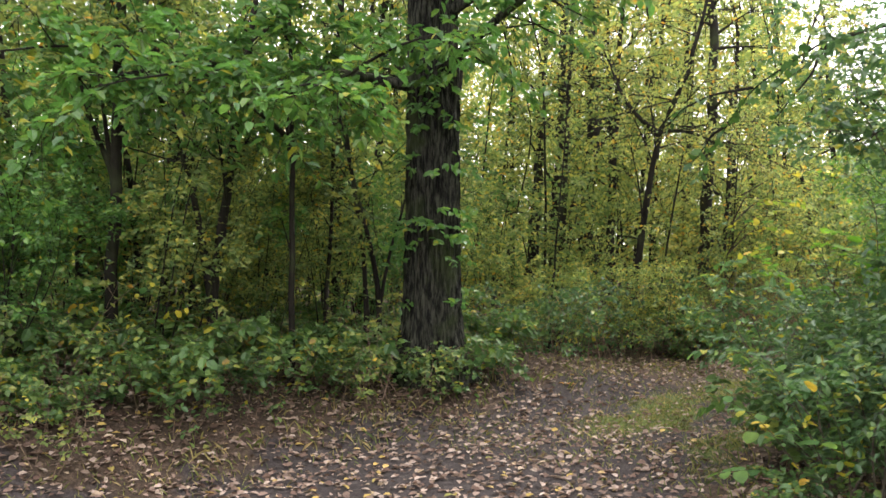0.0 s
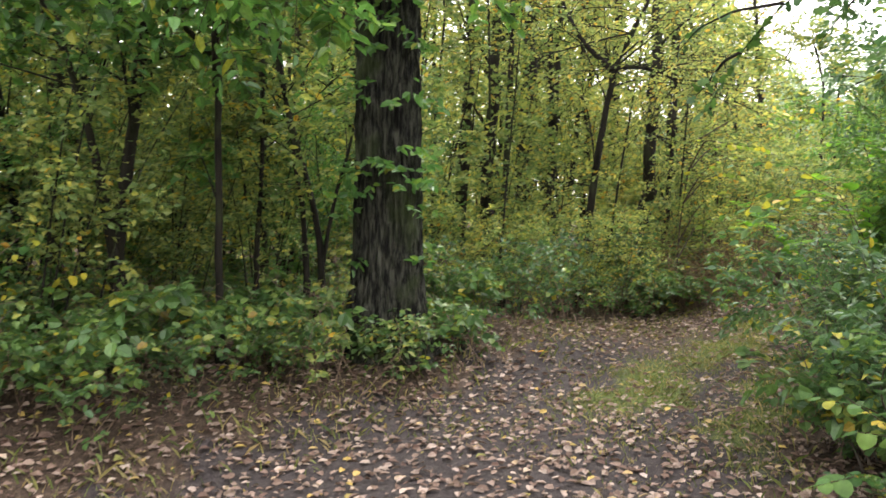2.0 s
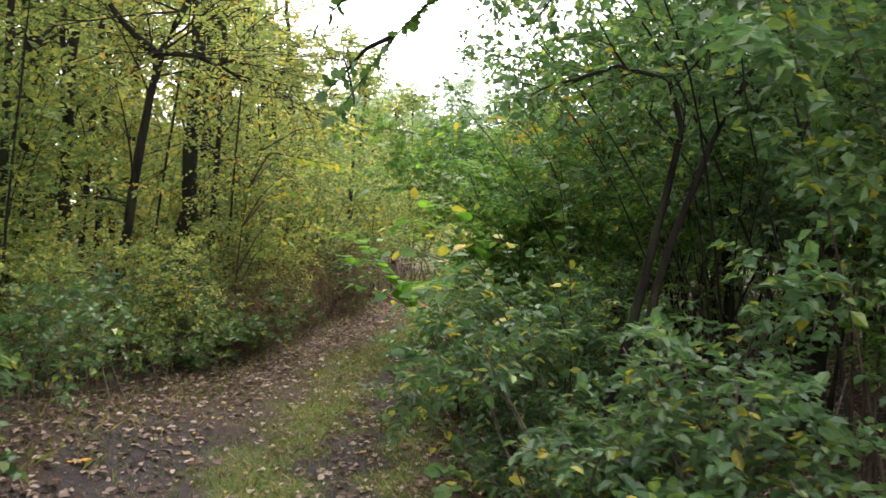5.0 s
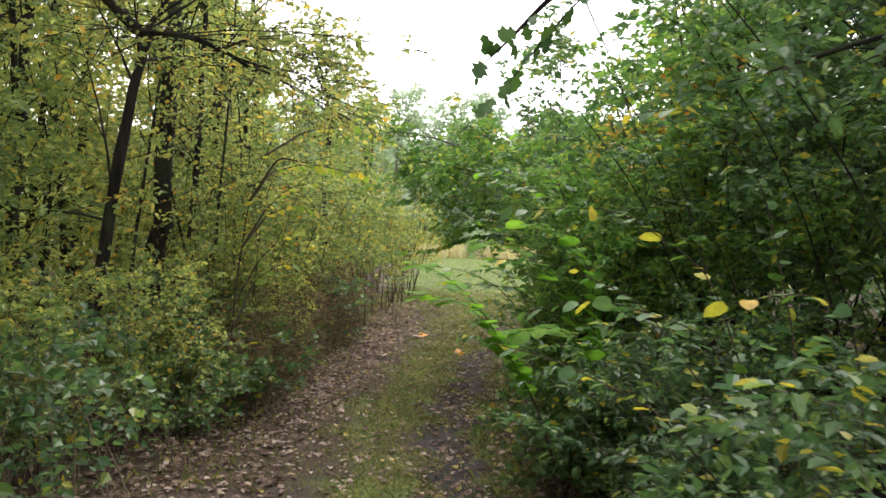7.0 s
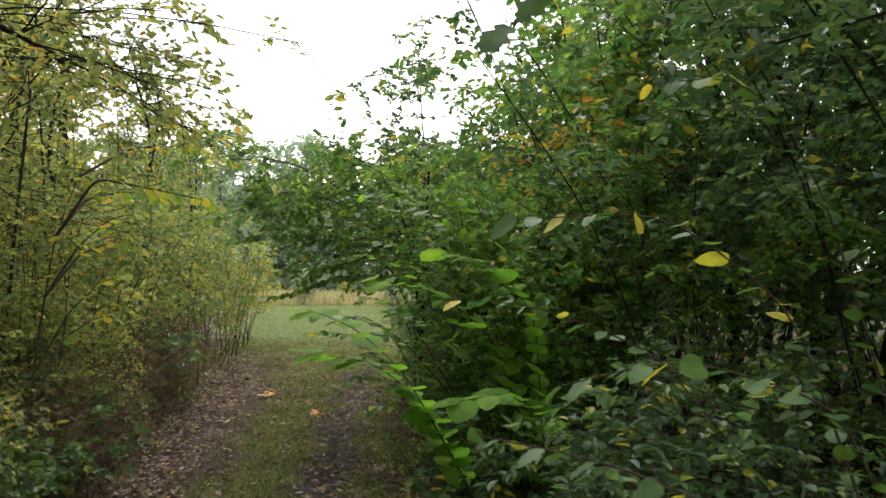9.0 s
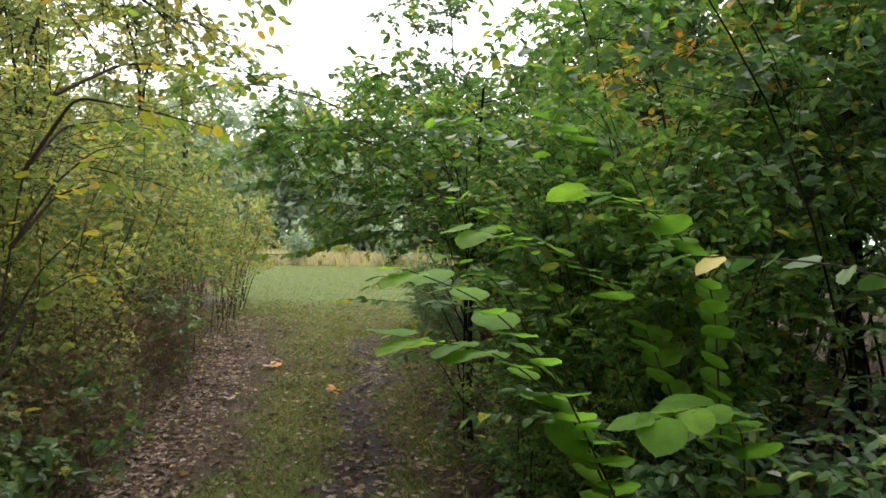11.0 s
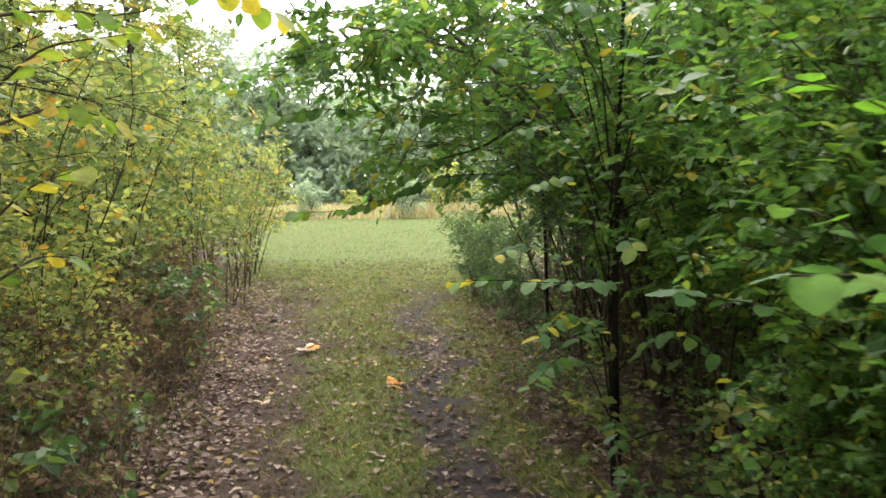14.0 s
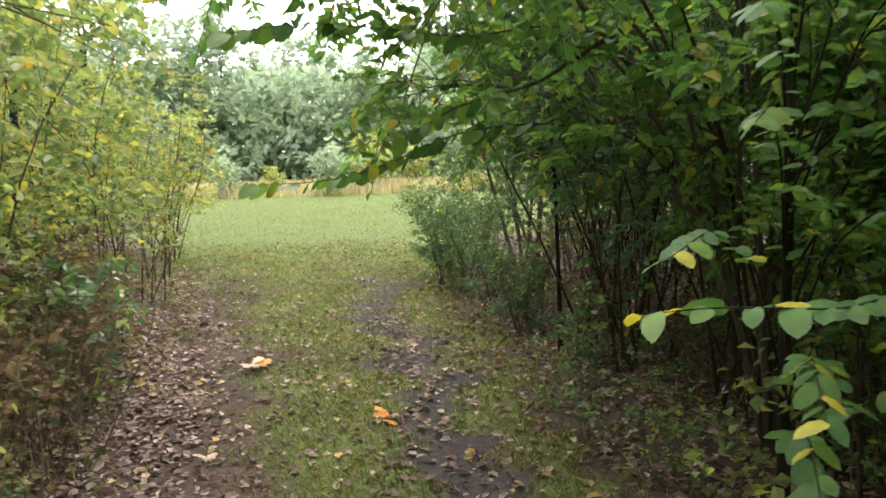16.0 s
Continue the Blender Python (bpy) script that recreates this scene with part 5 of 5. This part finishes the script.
# ---- single fallen leaves and a stone ----
def fallen(name, label, x, y, n, size, mats, seed):
    rng = np.random.default_rng(seed)
    root = tagged(new(name), label, "fallen leaf", "bright fallen leaves")
    root.location = (x, y, float(gh(x, y)) + 0.01)
    for k in range(n):
        a = rng.uniform(0, 6.28)
        big_leaf((math.cos(a), math.sin(a), rng.uniform(0.1, 0.7)), (rng.uniform(-0.5, 0.5), rng.uniform(-0.5, 0.5), 1), size * rng.uniform(0.7, 1.1), 0.8, mats[k % len(mats)], root,
                 (rng.uniform(-0.04, 0.04), rng.uniform(-0.04, 0.04), 0.008 * k), True)


fallen("fallen_leaf", "curled bright orange maple leaf lying on the track", -0.40, 13.25, 4, 0.12, [M_ORANGE], 601)
fallen("fallen_leaf", "pale curled fallen leaves with an orange one", -0.99, 14.69, 6, 0.13, [M_PALE, M_PALE, M_ORANGE], 602)
fallen("fallen_leaf", "orange leaf at the edge of the litter", -1.52, 5.42, 3, 0.11, [M_ORANGE], 603)
fallen("fallen_leaf", "small yellow leaf on the grass", -0.75, 11.75, 1, 0.08, [M_YLEAF], 604)
fallen("fallen_leaf", "pale leaf on the grass", -1.3, 12.9, 2, 0.09, [M_PALE], 605)
bm = bmesh.new()
bmesh.ops.create_icosphere(bm, subdivisions=2, radius=0.045)
for v in bm.verts:
    v.co *= 1 + 0.25 * noise.noise(v.co * 30)
    v.co.z *= 0.7
me = bpy.data.meshes.new("stone")
bm.to_mesh(me)
bm.free()
me.materials.append(M_BARK)
stone = tagged(new("stone", me), "small dark stone lying on the grassy track", "stone")
stone.location = (-1.33, 16.6, float(gh(-1.33, 16.6)) + 0.02)
spray("yellow_sprig", "low sprig with yellow and orange autumn leaves at the thicket foot", (2.15, 3.05),
      [[(2.15, 3.05, 0), (2.05, 2.95, 0.45), (1.92, 2.87, 0.8), (1.8, 2.8, 0.95)], [(2.15, 3.05, 0), (2.2, 2.9, 0.4), (2.2, 2.75, 0.7), (2.15, 2.65, 0.85)],
       [(2.15, 3.05, 0), (1.95, 3.0, 0.35), (1.75, 2.95, 0.6), (1.6, 2.9, 0.7)]], 506, 0.07, [M_YLEAF, M_SIDELEAF, M_SIDELEAF], 0.06, cat="plant", r=0.005)
spray("broad_leaved_shrub", "low shrub with broad bluish-green leaves at the edge of the track", (1.95, 3.5),
      [[(1.95, 3.5, 0), (1.9, 3.35, 0.3), (1.8, 3.15, 0.5), (1.65, 2.95, 0.55)], [(1.95, 3.5, 0), (2.05, 3.3, 0.35), (2.1, 3.05, 0.55), (2.1, 2.8, 0.58)],
       [(1.95, 3.5, 0), (1.8, 3.5, 0.35), (1.6, 3.4, 0.55), (1.4, 3.3, 0.58)], [(1.95, 3.5, 0), (2.1, 3.5, 0.4), (2.25, 3.3, 0.65), (2.35, 3.05, 0.7)],
       [(1.95, 3.5, 0), (1.95, 3.45, 0.5), (1.9, 3.3, 0.8), (1.8, 3.1, 0.88)], [(1.95, 3.5, 0), (1.75, 3.45, 0.2), (1.6, 3.2, 0.3), (1.5, 2.95, 0.3)]],
      510, 0.095, [M_SIDELEAF], 0.05, aspect=0.8, cat="shrub", r=0.006, sag=0.25, level=1.4)
spray("yellow_seedling", "seedling with drooping yellow leaves at the foot of a slim tree", (-2.75, 1.55),
      [[(-2.75, 1.55, 0.35), (-2.7, 1.5, 0.8), (-2.55, 1.5, 1.15), (-2.35, 1.55, 1.25)], [(-2.75, 1.55, 0.35), (-2.75, 1.4, 0.8), (-2.7, 1.25, 1.1), (-2.65, 1.1, 1.1)],
       [(-2.75, 1.55, 0.35), (-2.7, 1.6, 0.7), (-2.5, 1.7, 1.0), (-2.3, 1.8, 1.05)]], 507, 0.075, [M_YLEAF, M_YLEAF, M_SIDELEAF], 0.05, cat="plant", r=0.006, sag=0.8)
spray("maple_branch_tree", "young maple with yellow-green leaves arching over the hedge", (-2.35, 9.9),
      [[(-2.35, 9.9, 0), (-2.3, 9.9, 1.0), (-2.2, 9.92, 1.8), (-2.0, 9.95, 2.4), (-1.7, 10.0, 2.7)], [(-2.3, 9.9, 0.9), (-2.1, 9.95, 1.3), (-1.9, 9.95, 1.5), (-1.75, 9.95, 1.55)],
       [(-2.25, 9.9, 1.4), (-2.05, 9.95, 1.75), (-1.85, 10.0, 1.95), (-1.6, 10.05, 2.0)], [(-2.2, 9.92, 1.8), (-2.1, 10.3, 2.1), (-1.9, 10.7, 2.2), (-1.6, 11.0, 2.15)],
       [(-2.1, 9.94, 2.2), (-1.8, 10.4, 2.5), (-1.4, 10.9, 2.6), (-1.1, 11.3, 2.5)], [(-2.3, 9.9, 0.7), (-2.2, 10.2, 1.1), (-2.0, 10.4, 1.25), (-1.85, 10.6, 1.2)],
       [(-2.2, 9.92, 1.8), (-1.9, 9.75, 2.2), (-1.5, 9.6, 2.12), (-1.25, 9.75, 2.08), (-1.05, 9.95, 2.03)], [(-2.25, 9.9, 1.4), (-2.1, 10.2, 1.7), (-1.9, 10.4, 1.8), (-1.75, 10.6, 1.75)]],
      508, 0.085, [M_HEDGELEAF] * 3 + [M_YLEAF], 0.055, aspect=0.85, cat="tree", r=0.012, sag=0.5)
